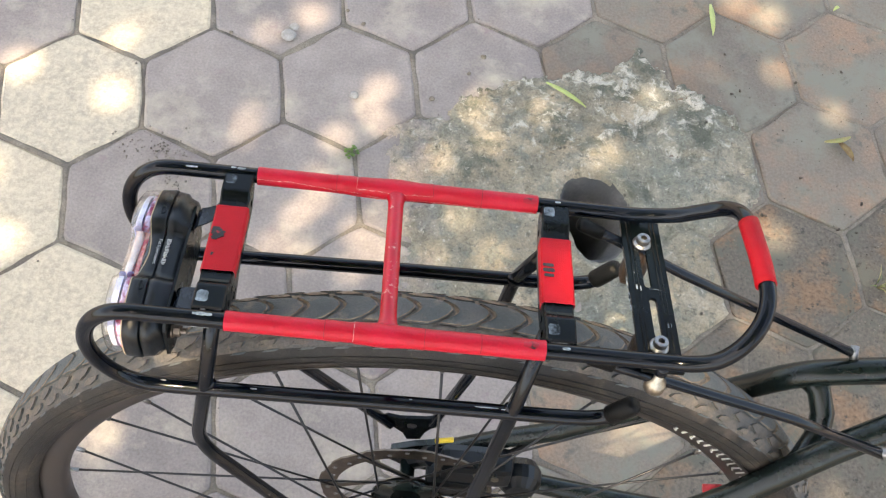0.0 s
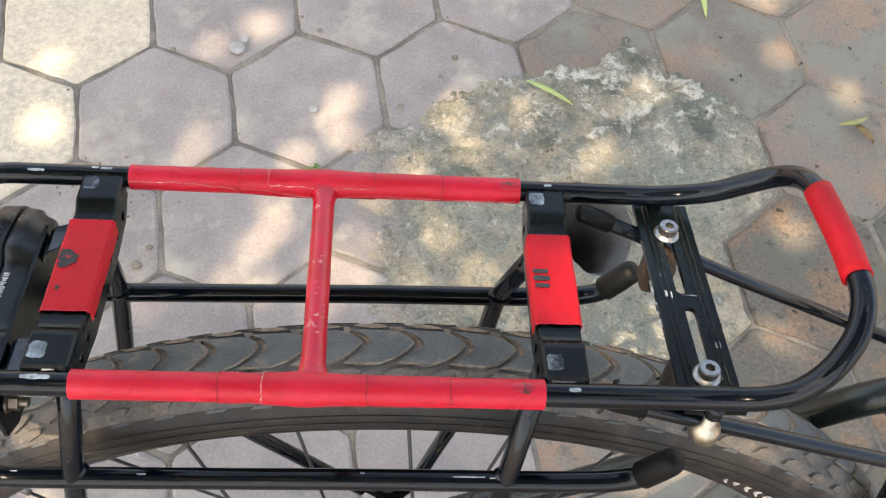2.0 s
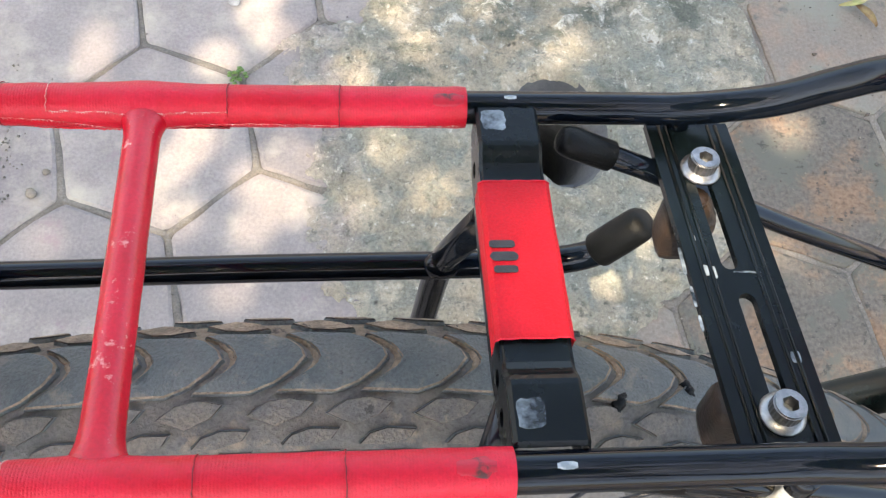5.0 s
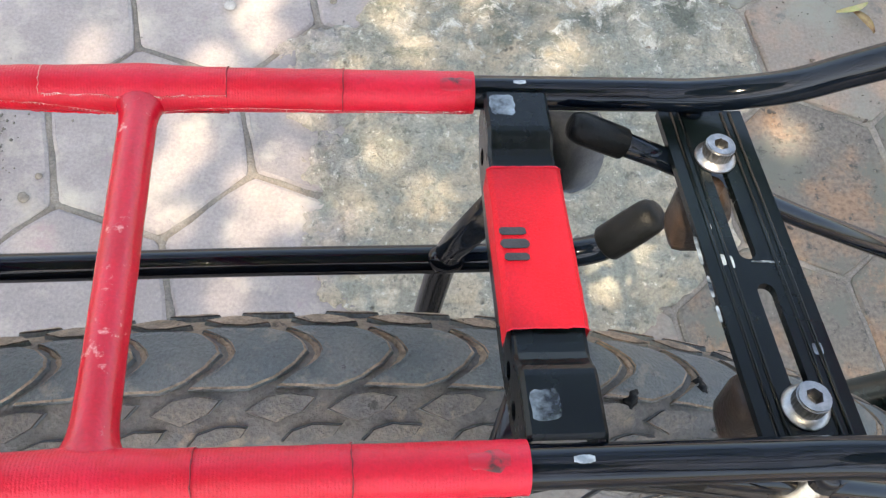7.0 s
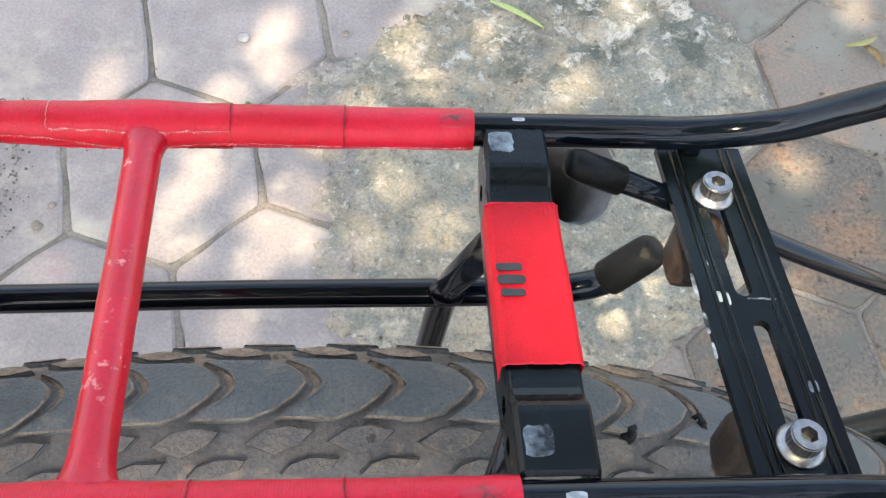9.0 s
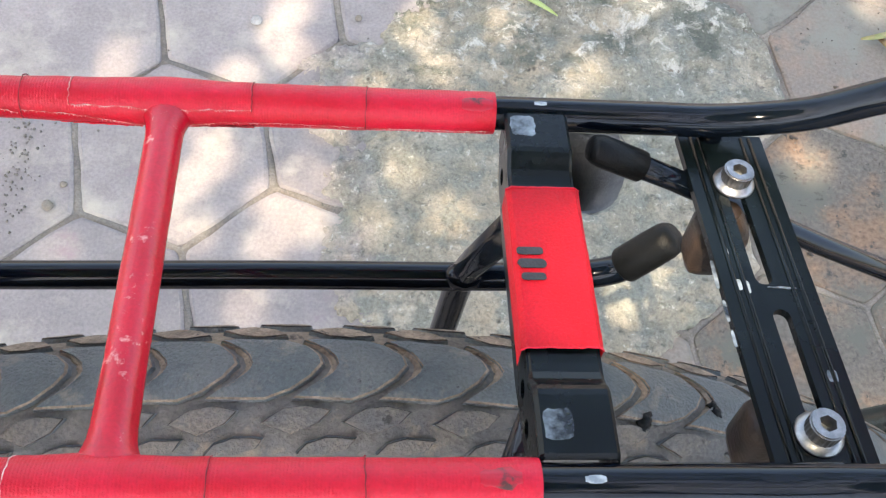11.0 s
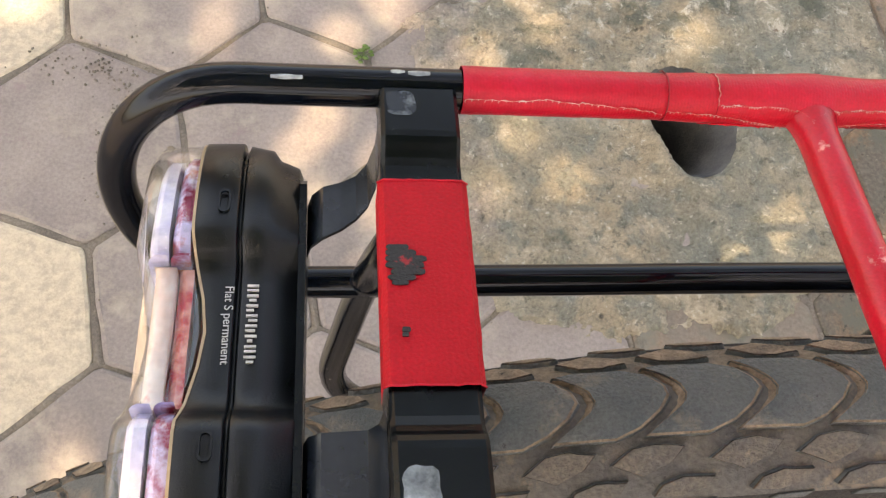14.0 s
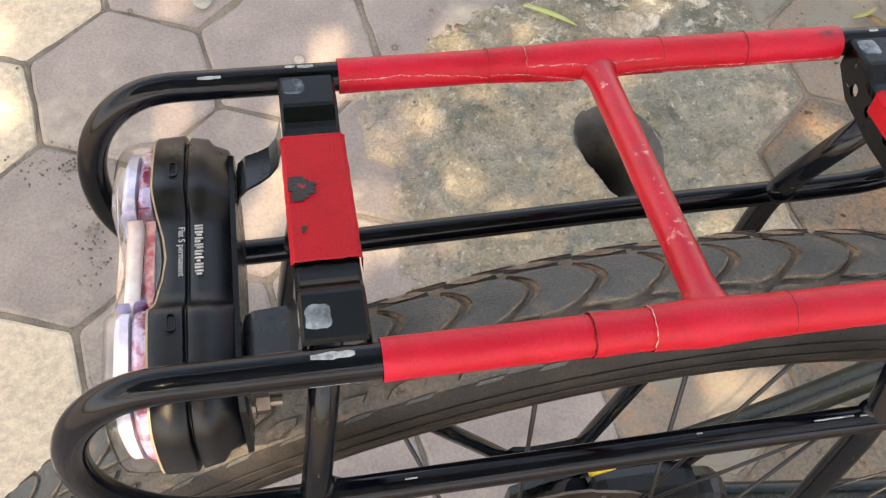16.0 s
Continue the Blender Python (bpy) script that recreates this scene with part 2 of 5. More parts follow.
def clear_plastic(name, tint):
    m = bpy.data.materials.new(name)
    m.use_nodes = True
    n, l = m.node_tree.nodes, m.node_tree.links
    n.remove(n["Principled BSDF"])
    tr, gl, mx, fr = n.new("ShaderNodeBsdfTransparent"), n.new("ShaderNodeBsdfGlossy"), n.new("ShaderNodeMixShader"), n.new("ShaderNodeLayerWeight")
    tr.inputs["Color"].default_value, gl.inputs["Roughness"].default_value, fr.inputs["Blend"].default_value = (*tint, 1), 0.05, 0.5
    pw, mr = n.new("ShaderNodeMath"), n.new("ShaderNodeMapRange")
    pw.operation = "POWER"
    pw.inputs[1].default_value, mr.inputs["To Min"].default_value, mr.inputs["To Max"].default_value = 3.0, 0.09, 0.75
    l.new(fr.outputs["Facing"], pw.inputs[0])
    l.new(pw.outputs[0], mr.inputs["Value"])
    l.new(mr.outputs[0], mx.inputs[0])
    l.new(tr.outputs[0], mx.inputs[1])
    l.new(gl.outputs[0], mx.inputs[2])
    l.new(mx.outputs[0], n["Material Output"].inputs["Surface"])
    return m


def crusted_concrete():
    """Weathered skim: tan and grey cement, green-black moss, pale crust and pores, with relief to match."""
    m = bpy.data.materials.new("concrete")
    m.use_nodes = True
    n, l = m.node_tree.nodes, m.node_tree.links
    b = n["Principled BSDF"]
    co = n.new("ShaderNodeTexCoord").outputs["Object"]

    def tex(scale, detail, rough, warp=0.0):
        t = n.new("ShaderNodeTexNoise")
        for key, value in (("Scale", scale), ("Detail", detail), ("Roughness", rough), ("Distortion", warp)):
            t.inputs[key].default_value = value
        l.new(co, t.inputs["Vector"])
        return t.outputs["Fac"]

    def span(src, lo, hi, to0=0.0, to1=1.0):
        r = n.new("ShaderNodeMapRange")
        for key, value in (("From Min", lo), ("From Max", hi), ("To Min", to0), ("To Max", to1)):
            r.inputs[key].default_value = value
        l.new(src, r.inputs["Value"])
        return r.outputs[0]

    def sums(op, a, c):
        x = n.new("ShaderNodeMath")
        x.operation = op
        for sock, v in zip(x.inputs, (a, c)):
            if isinstance(v, float):
                sock.default_value = v
            else:
                l.new(v, sock)
        return x.outputs[0]

    def over(fac, a, c, mode="MIX"):
        x = n.new("ShaderNodeMix")
        x.data_type, x.blend_type = "RGBA", mode
        l.new(fac, x.inputs[0])
        for sock, v in ((x.inputs[6], a), (x.inputs[7], c)):
            if isinstance(v, tuple):
                sock.default_value = (*v, 1)
            else:
                l.new(v, sock)
        return x.outputs[2]

    xyz = n.new("ShaderNodeSeparateXYZ")
    l.new(co, xyz.inputs[0])
    edge = span(xyz.outputs["Y"], 0.70, 0.90, -0.05, 0.065)
    rim = span(xyz.outputs["X"], 0.26, 0.42, 0.0, 0.05)
    col = over(span(sums("ADD", tex(6.0, 4, 0.55), rim), 0.43, 0.60), (0.375, 0.312, 0.222), (0.245, 0.232, 0.182))
    col = over(span(tex(17.0, 5, 0.55, 0.3), 0.50, 0.64), col, (0.480, 0.405, 0.300))
    col = over(span(tex(33.0, 4, 0.5, 0.2), 0.51, 0.62, 0.0, 0.85), col, (0.230, 0.230, 0.188))
    col = over(span(tex(4.3, 3, 0.5), 0.49, 0.62, 0.0, 0.6), col, (0.245, 0.255, 0.212))
    moss = span(sums("ADD", sums("ADD", tex(11.0, 7, 0.62, 0.4), edge), sums("MULTIPLY", rim, 0.5)), 0.530, 0.625)
    col = over(moss, col, (0.138, 0.143, 0.112))
    crust_h = sums("ADD", tex(34.0, 9, 0.66, 0.5), edge)
    crust = span(crust_h, 0.575, 0.665)
    col = over(crust, col, (0.560, 0.525, 0.440))
    # the skim thins out to a smear over the mauve pavers
    thin = span(sums("ADD", xyz.outputs["X"], sums("MULTIPLY", tex(16.0, 6, 0.65), 0.34)), 0.075, 0.165, 0.8, 0.0)
    col = over(thin, col, (0.300, 0.262, 0.238))
    vo = n.new("ShaderNodeTexVoronoi")
    vo.inputs["Scale"].default_value = 60
    l.new(co, vo.inputs["Vector"])
    pores = sums("MULTIPLY", span(vo.outputs["Distance"], 0.22, 0.08), span(tex(30.0, 3, 0.5), 0.56, 0.64))
    col = over(pores, col, (0.095, 0.086, 0.070))
    col = over(span(tex(85.0, 6, 0.68), 0.56, 0.66, 0.0, 0.8), col, (0.140, 0.138, 0.112))
    col = over(span(tex(120.0, 5, 0.65, 0.3), 0.60, 0.68, 0.0, 0.7), col, (0.560, 0.520, 0.430))
    grain = tex(260.0, 5, 0.65)
    shade = span(grain, 0.30, 0.70, 0.68, 1.16)
    cmb = n.new("ShaderNodeCombineColor")
    for sock in cmb.inputs:
        l.new(shade, sock)
    one = n.new("ShaderNodeValue")
    one.outputs[0].default_value = 1.0
    col = over(one.outputs[0], col, cmb.outputs[0], "MULTIPLY")
    l.new(col, b.inputs["Base Color"])
    b.inputs["Roughness"].default_value = 0.92
    b.inputs["Specular IOR Level"].default_value = 0.3
    height = sums("ADD", sums("MULTIPLY", crust_h, 1.0), sums("ADD", sums("MULTIPLY", grain, 0.22), sums("MULTIPLY", pores, -0.25)))
    bp = n.new("ShaderNodeBump")
    bp.inputs["Strength"].default_value, bp.inputs["Distance"].default_value = 0.8, 0.012
    l.new(height, bp.inputs["Height"])
    l.new(bp.outputs[0], b.inputs["Normal"])
    return m


concrete = crusted_concrete()
clear_lens = clear_plastic("clear_lens", (0.985, 0.985, 0.98))
# unlit clear window: peach and cream put the sun's glow into its colour
window_glow = material("sunlit_window", (0.90, 0.66, 0.56), 0.12, second=(0.95, 0.90, 0.84), scale=60, mix=(0.40, 0.62), ribs=160, ribs_axis="Y", stain=(0.80, 0.20, 0.16), stain_at=(0.55, 0.68), stain_scale=70)
core_red = material("core_red", (0.62, 0.02, 0.04), 0.2, second=(0.90, 0.42, 0.34), scale=110, mix=(0.44, 0.62), fine=600, ribs=160, ribs_axis="Y")
# lilac white carries the reflectors' mirrored sky in the base colour
reflector_sky = material("reflector_sky", (0.60, 0.60, 0.86), 0.16, second=(0.88, 0.87, 0.98), scale=110, mix=(0.36, 0.58), ribs=200, ribs_axis="Y", fine=700, grain=0.85, stain=(0.86, 0.52, 0.46), stain_at=(0.62, 0.72), stain_scale=60)
reflector_red = material("reflector_red", (0.38, 0.04, 0.10), 0.2, second=(0.62, 0.55, 0.84), scale=150, mix=(0.42, 0.58), ribs=160, ribs_axis="Y", stain=(0.52, 0.16, 0.14), stain_at=(0.52, 0.66), stain_scale=180)
circuit_teal = material("circuit_board", (0.20, 0.42, 0.42), 0.5)

# ---- small tools ----
def mm(*p):
    return Vector(p) / 1000


def thing(name, label, category, m=None, group="", kind=""):
    ob = new(name)
    ob.empty_display_size = 0.02
    if m is not None:
        ob.matrix_world = m
    return tagged(ob, label, category, group, kind)


def part(name, bm, mat, parent=None, label="", smooth=True):
    me = bpy.data.meshes.new(name)
    bm.normal_update()
    bm.to_mesh(me)
    bm.free()
    if smooth:
        for p in me.polygons:
            p.use_smooth = True
    for m in (mat if isinstance(mat, (list, tuple)) else [mat]):
        me.materials.append(m)
    ob = new(name, me)
    if parent is not None:
        ob.parent = parent
    return tagged(ob, label)


def spline(pts, step=0.004):
    """Points along a smooth line through pts (centripetal Catmull-Rom)."""
    p = [Vector(q) for q in pts]
    p = [p[0] * 2 - p[1]] + p + [p[-1] * 2 - p[-2]]
    out = []
    for a, b, c, d in zip(p, p[1:], p[2:], p[3:]):
        n = max(1, int((c - b).length / step))
        t0 = 0
        t1 = t0 + (b - a).length ** 0.5
        t2 = t1 + (c - b).length ** 0.5
        t3 = t2 + (d - c).length ** 0.5
        for i in range(n):
            t = t1 + (t2 - t1) * i / n
            a1 = a * ((t1 - t) / (t1 - t0)) + b * ((t - t0) / (t1 - t0))
            a2 = b * ((t2 - t) / (t2 - t1)) + c * ((t - t1) / (t2 - t1))
            a3 = c * ((t3 - t) / (t3 - t2)) + d * ((t - t2) / (t3 - t2))
            b1 = a1 * ((t2 - t) / (t2 - t0)) + a2 * ((t - t0) / (t2 - t0))
            b2 = a2 * ((t3 - t) / (t3 - t1)) + a3 * ((t - t1) / (t3 - t1))
            out.append(b1 * ((t2 - t) / (t2 - t1)) + b2 * ((t - t1) / (t2 - t1)))
    return out + [p[-2]]


def rounded(pts, radius=0.02, n=8):
    """A polyline whose corners are bent to arcs, as a tube bender makes them."""
    p = [Vector(q) for q in pts]
    out = [p[0]]
    for a, b, c in zip(p, p[1:], p[2:]):
        u, v = (a - b), (c - b)
        k = min(radius, u.length * 0.49, v.length * 0.49)
        s, e = b + u.normalized() * k, b + v.normalized() * k
        for i in range(n + 1):
            t = i / n
            out.append(s * (1 - t) ** 2 + b * 2 * t * (1 - t) + e * t ** 2)
    return out + [p[-1]]


def sweep(bm, path, radius, seg=14, caps=True, squash=1.0):
    """A round tube along path; radius may be a function of the way along, 0 to 1."""
    path = [Vector(p) for p in path]
    rad = radius if callable(radius) else (lambda s: radius)
    tan = [(path[min(i + 1, len(path) - 1)] - path[max(i - 1, 0)]).normalized() for i in range(len(path))]
    nrm = tan[0].orthogonal().normalized()
    rings, n = [], len(path) - 1
    for i, (p, t) in enumerate(zip(path, tan)):
        nrm = (nrm - t * nrm.dot(t)).normalized()
        bi = t.cross(nrm)
        r = rad(i / n)
        rings.append([bm.verts.new(p + (nrm * math.cos(a) + bi * math.sin(a) * squash) * r) for a in (2 * math.pi * k / seg for k in range(seg))])
    for a, b in zip(rings, rings[1:]):
        for k in range(seg):
            bm.faces.new((a[k], a[(k + 1) % seg], b[(k + 1) % seg], b[k]))
    if caps:
        bm.faces.new(rings[0][::-1])
        bm.faces.new(rings[-1])
    return bm


def tube(path, radius, seg=14, **k):
    return sweep(bmesh.new(), path, radius, seg, **k)


def box(bm, lo, hi, bevel=0.0):
    lo, hi = Vector(lo), Vector(hi)
    r = bmesh.ops.create_cube(bm, size=1.0)
    for v in r["verts"]:
        v.co = Vector(((lo[i] + hi[i]) / 2 + v.co[i] * (hi[i] - lo[i]) for i in range(3)))
    if bevel:
        edges = list({e for v in r["verts"] for e in v.link_edges})
        bmesh.ops.bevel(bm, geom=edges, offset=bevel, segments=2, affect="EDGES", profile=0.6)
    return bm


def slab(bm, outer, holes, z0, z1, m=None):
    """A flat plate with real openings: outlines in x, y, from z0 to z1, placed by m."""
    from_m = m or Matrix()
    loops = [[Vector((x, y, 0)) for x, y in o] for o in (outer, *holes)]
    flat = [v for o in loops for v in o]
    top = [bm.verts.new(from_m @ Vector((v.x, v.y, z1))) for v in flat]
    low = [bm.verts.new(from_m @ Vector((v.x, v.y, z0))) for v in flat]
    from mathutils.geometry import tessellate_polygon
    for a, b, c in tessellate_polygon(loops):
        bm.faces.new((top[a], top[b], top[c]))
        bm.faces.new((low[c], low[b], low[a]))
    i = 0
    for o in loops:
        n = len(o)
        for k in range(n):
            a, b = i + k, i + (k + 1) % n
            bm.faces.new((top[a], low[a], low[b], top[b]))
        i += n
    bmesh.ops.recalc_face_normals(bm, faces=bm.faces)
    return bm


def capsule(cx, cy, half, r, n=8, turn=0.0):
    """A slot's outline, long in y."""
    pts = [(r * math.cos(a), half + r * math.sin(a)) for a in (math.pi * k / n for k in range(n + 1))]
    pts += [(r * math.cos(a), -half + r * math.sin(a)) for a in (math.pi + math.pi * k / n for k in range(n + 1))]
    c, s = math.cos(turn), math.sin(turn)
    return [(cx + x * c - y * s, cy + x * s + y * c) for x, y in pts]


def circle(cx, cy, r, n=16):
    return [(cx + r * math.cos(2 * math.pi * k / n), cy + r * math.sin(2 * math.pi * k / n)) for k in range(n)]


def lathe(bm, profile, seg=24, m=None):
    """profile: (radius, height) pairs turned round z."""
    m = m or Matrix()
    rings = []
    for r, h in profile:
        rings.append([bm.verts.new(m @ Vector((r * math.cos(2 * math.pi * k / seg), r * math.sin(2 * math.pi * k / seg), h))) for k in range(seg)])
    for a, b in zip(rings, rings[1:]):
        for k in range(seg):
            bm.faces.new((a[k], a[(k + 1) % seg], b[(k + 1) % seg], b[k]))
    bm.faces.new(rings[0][::-1])
    bm.faces.new(rings[-1])
    return bm


# ---- the ground: hexagonal pavers, a concrete patch with a hole ----
A1, A2, E1 = Vector((0.2043, 0.0500, 0)), Vector((0.0588, 0.2019, 0)), Vector((0.0877, 0.0840, 0))
T1 = Vector((-0.4713, 0.7071, 0))
HOLE, HOLE_RX, HOLE_RY = (0.228, 0.674), 0.052, 0.070


def inside(x, y, poly):
    r = False
    for (x0, y0), (x1, y1) in zip(poly, poly[1:] + poly[:1]):
        if (y0 > y) != (y1 > y) and x < x0 + (y - y0) / (y1 - y0) * (x1 - x0):
            r = not r
    return r


def edge_distance(x, y, poly):
    best = 9.0
    for (x0, y0), (x1, y1) in zip(poly, poly[1:] + poly[:1]):
        dx, dy = x1 - x0, y1 - y0
        t = max(0, min(1, ((x - x0) * dx + (y - y0) * dy) / (dx * dx + dy * dy)))
        best = min(best, math.hypot(x - x0 - t * dx, y - y0 - t * dy))
    return best if inside(x, y, poly) else -best


def hole_wave(a):
    """An egg with a blunt corner to the upper left and a straight cut below it."""
    a %= 2 * math.pi
    return 0.99 + 0.02 * math.sin(5 * a) + 0.30 * math.exp(-((a - 2.45) / 0.42) ** 2) - 0.14 * math.exp(-((a - 3.85) / 0.4) ** 2)


def hole_line(r=1.0, n=56):
    out = []
    for k in range(n):
        a = 2 * math.pi * k / n
        w = r * hole_wave(a)
        out.append((HOLE[0] + HOLE_RX * w * math.cos(a), HOLE[1] + HOLE_RY * w * math.sin(a)))
    return out


gbm = bmesh.new()
slab(gbm, [(-60, -60), (60, -60), (60, 60), (-60, 60)], [hole_line(1.3)], -0.3, -0.012)
ground = tagged(part("ground", gbm, joint_earth, smooth=False), "packed brown earth under and between the pavers", "ground", kind="structure")
pavement = thing("pavement", "dusty mauve-grey and cream hexagonal concrete pavers", "pavement", kind="structure")


def paver_mesh(name, mat, seed, gap=0.0024):
    r = random.Random(seed)
    hexa = [Vector((0, 0, 0)), -E1, -A2, -E1 + A1 - A2, -A2 + A1, -E1 + A1]
    cen = sum(hexa, Vector()) / 6
    line = []
    for a, b in zip(hexa, hexa[1:] + hexa[:1]):
        for t in (0.04, 0.3, 0.5, 0.7, 0.96):
            line.append(a.lerp(b, t) - cen)
    wob = [r.uniform(-0.0018, 0.0014) for _ in line]
    bm = bmesh.new()
    rings = []
    for inset, z in ((gap, -0.03), (gap, -0.005), (gap + 0.0015, -0.0015), (gap + 0.005, 0.0)):
        rings.append([bm.verts.new(v * (1 - (inset - w) / 0.107) + Vector((0, 0, z + (0 if z < -0.01 else w * 0.3)))) for v, w in zip(line, wob)])
    n = len(line)
    for a, b in zip(rings, rings[1:]):
        for k in range(n):
            bm.faces.new((a[k], a[(k + 1) % n], b[(k + 1) % n], b[k]))
    bm.faces.new(rings[-1])
    bmesh.ops.recalc_face_normals(bm, faces=bm.faces)
    me = bpy.data.meshes.new(name)
    bm.to_mesh(me)
    bm.free()
    me.materials.append(mat)
    return me, cen


PATCH = [(-0.099, 0.764), (-0.049, 0.812), (0.015, 0.855), (0.066, 0.895), (0.120, 0.908), (0.158, 0.926), (0.196, 0.938), (0.236, 0.962), (0.270, 0.992), (0.302, 0.984), (0.330, 0.946), (0.375, 0.938), (0.420, 0.910), (0.462, 0.873), (0.491, 0.755), (0.404, 0.671), (0.433, 0.553), (0.345, 0.469), (0.290, 0.430), (0.220, 0.428), (0.130, 0.412), (0.050, 0.412), (-0.020, 0.455), (-0.053, 0.543), (-0.061, 0.651), (-0.090, 0.690)]
paver_kinds = {k: [paver_mesh("paver", m, s) for s in range(3)] for k, m in (("mauve", paver_mauve), ("cream", paver_cream), ("rust", paver_rust), ("brown", paver_brown))}
CREAM = [(-0.594, 0.768), (-0.649, 0.560), (-0.557, 0.391), (-0.562, 1.022), (-0.786, 0.723), (-0.749, 0.358), (-0.620, 0.182)]
rnd = random.Random(4)
for i in range(-9, 11):
    for j in range(-9, 8):
        cen = paver_kinds["mauve"][0][1]
        c = T1 + A1 * i + A2 * j + cen
        six = [c - cen + v for v in (Vector((0, 0, 0)), -E1, -A2, -E1 + A1 - A2, -A2 + A1, -E1 + A1)]
        if any(inside(x, y, [(v.x, v.y) for v in six]) for x, y in hole_line(1.05)) or abs(c.x) > 1.7 or not -1.0 < c.y < 2.2:
            continue
        kind = "mauve"
        if any(math.hypot(c.x - x, c.y - y) < 0.1 for x, y in CREAM):
            kind = "cream"
        # below the wheel, mauve pavers take the darker rust colour for the shade there
        elif 0.12 < c.x < 0.9 and c.y < 0.45 or 0.22 < c.x < 0.9 or (c.x > 0.9 and rnd.random() < 0.4):
            kind = "brown" if c.x > 0.40 and c.y < 0.74 else "rust"
        p = new("paver", rnd.choice(paver_kinds[kind])[0])
        p.parent = pavement
        p.location = (c.x, c.y, rnd.uniform(-0.0025, 0.0))
        p.rotation_euler = (rnd.uniform(-0.008, 0.008), rnd.uniform(-0.008, 0.008), rnd.uniform(-0.008, 0.008))

# the same paving farther off, past what the walk sees
ob_v, ob_f = [], []
for i in range(-34, 36):
    for j in range(-34, 34):
        c = T1 + A1 * i + A2 * j + cen
        if (abs(c.x) <= 1.7 and -1.0 < c.y < 2.2) or abs(c.x) > 5.2 or not -4.6 < c.y < 5.8 or math.hypot(c.x - 1.9, c.y + 2.2) < 0.42:
            continue
        six = [c - cen + v for v in (Vector((0, 0, 0)), -E1, -A2, -E1 + A1 - A2, -A2 + A1, -E1 + A1)]
        b = len(ob_v)
        dz = rnd.uniform(-0.003, 0.0)
        for inset, z in ((0.975, -0.02), (0.97, -0.002), (0.94, 0.0)):
            ob_v += [c + (v - c) * inset + Vector((0, 0, z + dz)) for v in six]
        ob_f.append(tuple(range(b + 12, b + 18)))
        for r in (0, 6):
            ob_f += [(b + r + k, b + r + (k + 1) % 6, b + r + 6 + (k + 1) % 6, b + r + 6 + k) for k in range(6)]
me = bpy.data.meshes.new("far_pavers")
me.from_pydata(ob_v, [], ob_f)
me.materials.append(paver_mauve)
far = new("far_pavers", me)
far.parent = pavement
tagged(far, "dusty mauve-grey pavers farther off", kind="stuff")

# soil raked up in the joints, thickest beside the bow of the rack
jb = bmesh.new()
for i in range(-9, 11):
    for j in range(-9, 8):
        t = T1 + A1 * i + A2 * j
        if abs(t.x) > 1.4 or not -0.6 < t.y < 1.9:
            continue

        for a, b in ((t, t - E1), (t, t - E1 + A1), (t, t - E1 + A2)):
            n = 12
            if any(math.hypot((a.lerp(b, q).x - HOLE[0]) / HOLE_RX, (a.lerp(b, q).y - HOLE[1]) / HOLE_RY) < 1.15 for q in (0, 0.15, 0.3, 0.45, 0.6, 0.75, 0.9, 1)):
                continue
            row = []
            for k in range(n + 1):
                c = a.lerp(b, k / n)
                side = (b - a).cross(Vector((0, 0, 1))).normalized()
                w = 0.0034 + 0.0042 * max(0, noise.noise(c * 14) - 0.1)
                h = -0.0036 + 0.0036 * noise.noise(c * 7) + 0.0016 * noise.noise(c * 45)
                row.append([jb.verts.new(c + side * w * s + Vector((0, 0, h + dz))) for s, dz in ((-1.35, -0.0016), (-0.5, 0.0), (0.5, 0.0), (1.35, -0.0016))])
            for r0, r1 in zip(row, row[1:]):
                for k in range(3):
                    jb.faces.new((r0[k], r0[k + 1], r1[k + 1], r1[k]))
soil = part("joint_soil", jb, joint_earth, pavement, "dry sandy soil in the joints")
tagged(soil, kind="stuff")

def joint_distance(x, y):
    """How far a place lies from the nearest joint of the paving beneath."""
    best, p = 9.0, Vector((x, y, 0))
    for a, b in UNDER:
        d = b - a
        t = max(0, min(1, (p - a).dot(d) / d.length_squared))
        best = min(best, (p - a - d * t).length)
    return best


UNDER = []
for i in range(2, 6):
    for j in range(-3, 2):
        t = T1 + A1 * i + A2 * j
        UNDER += [(t, t - E1), (t, t - E1 + A1), (t, t - E1 + A2)]
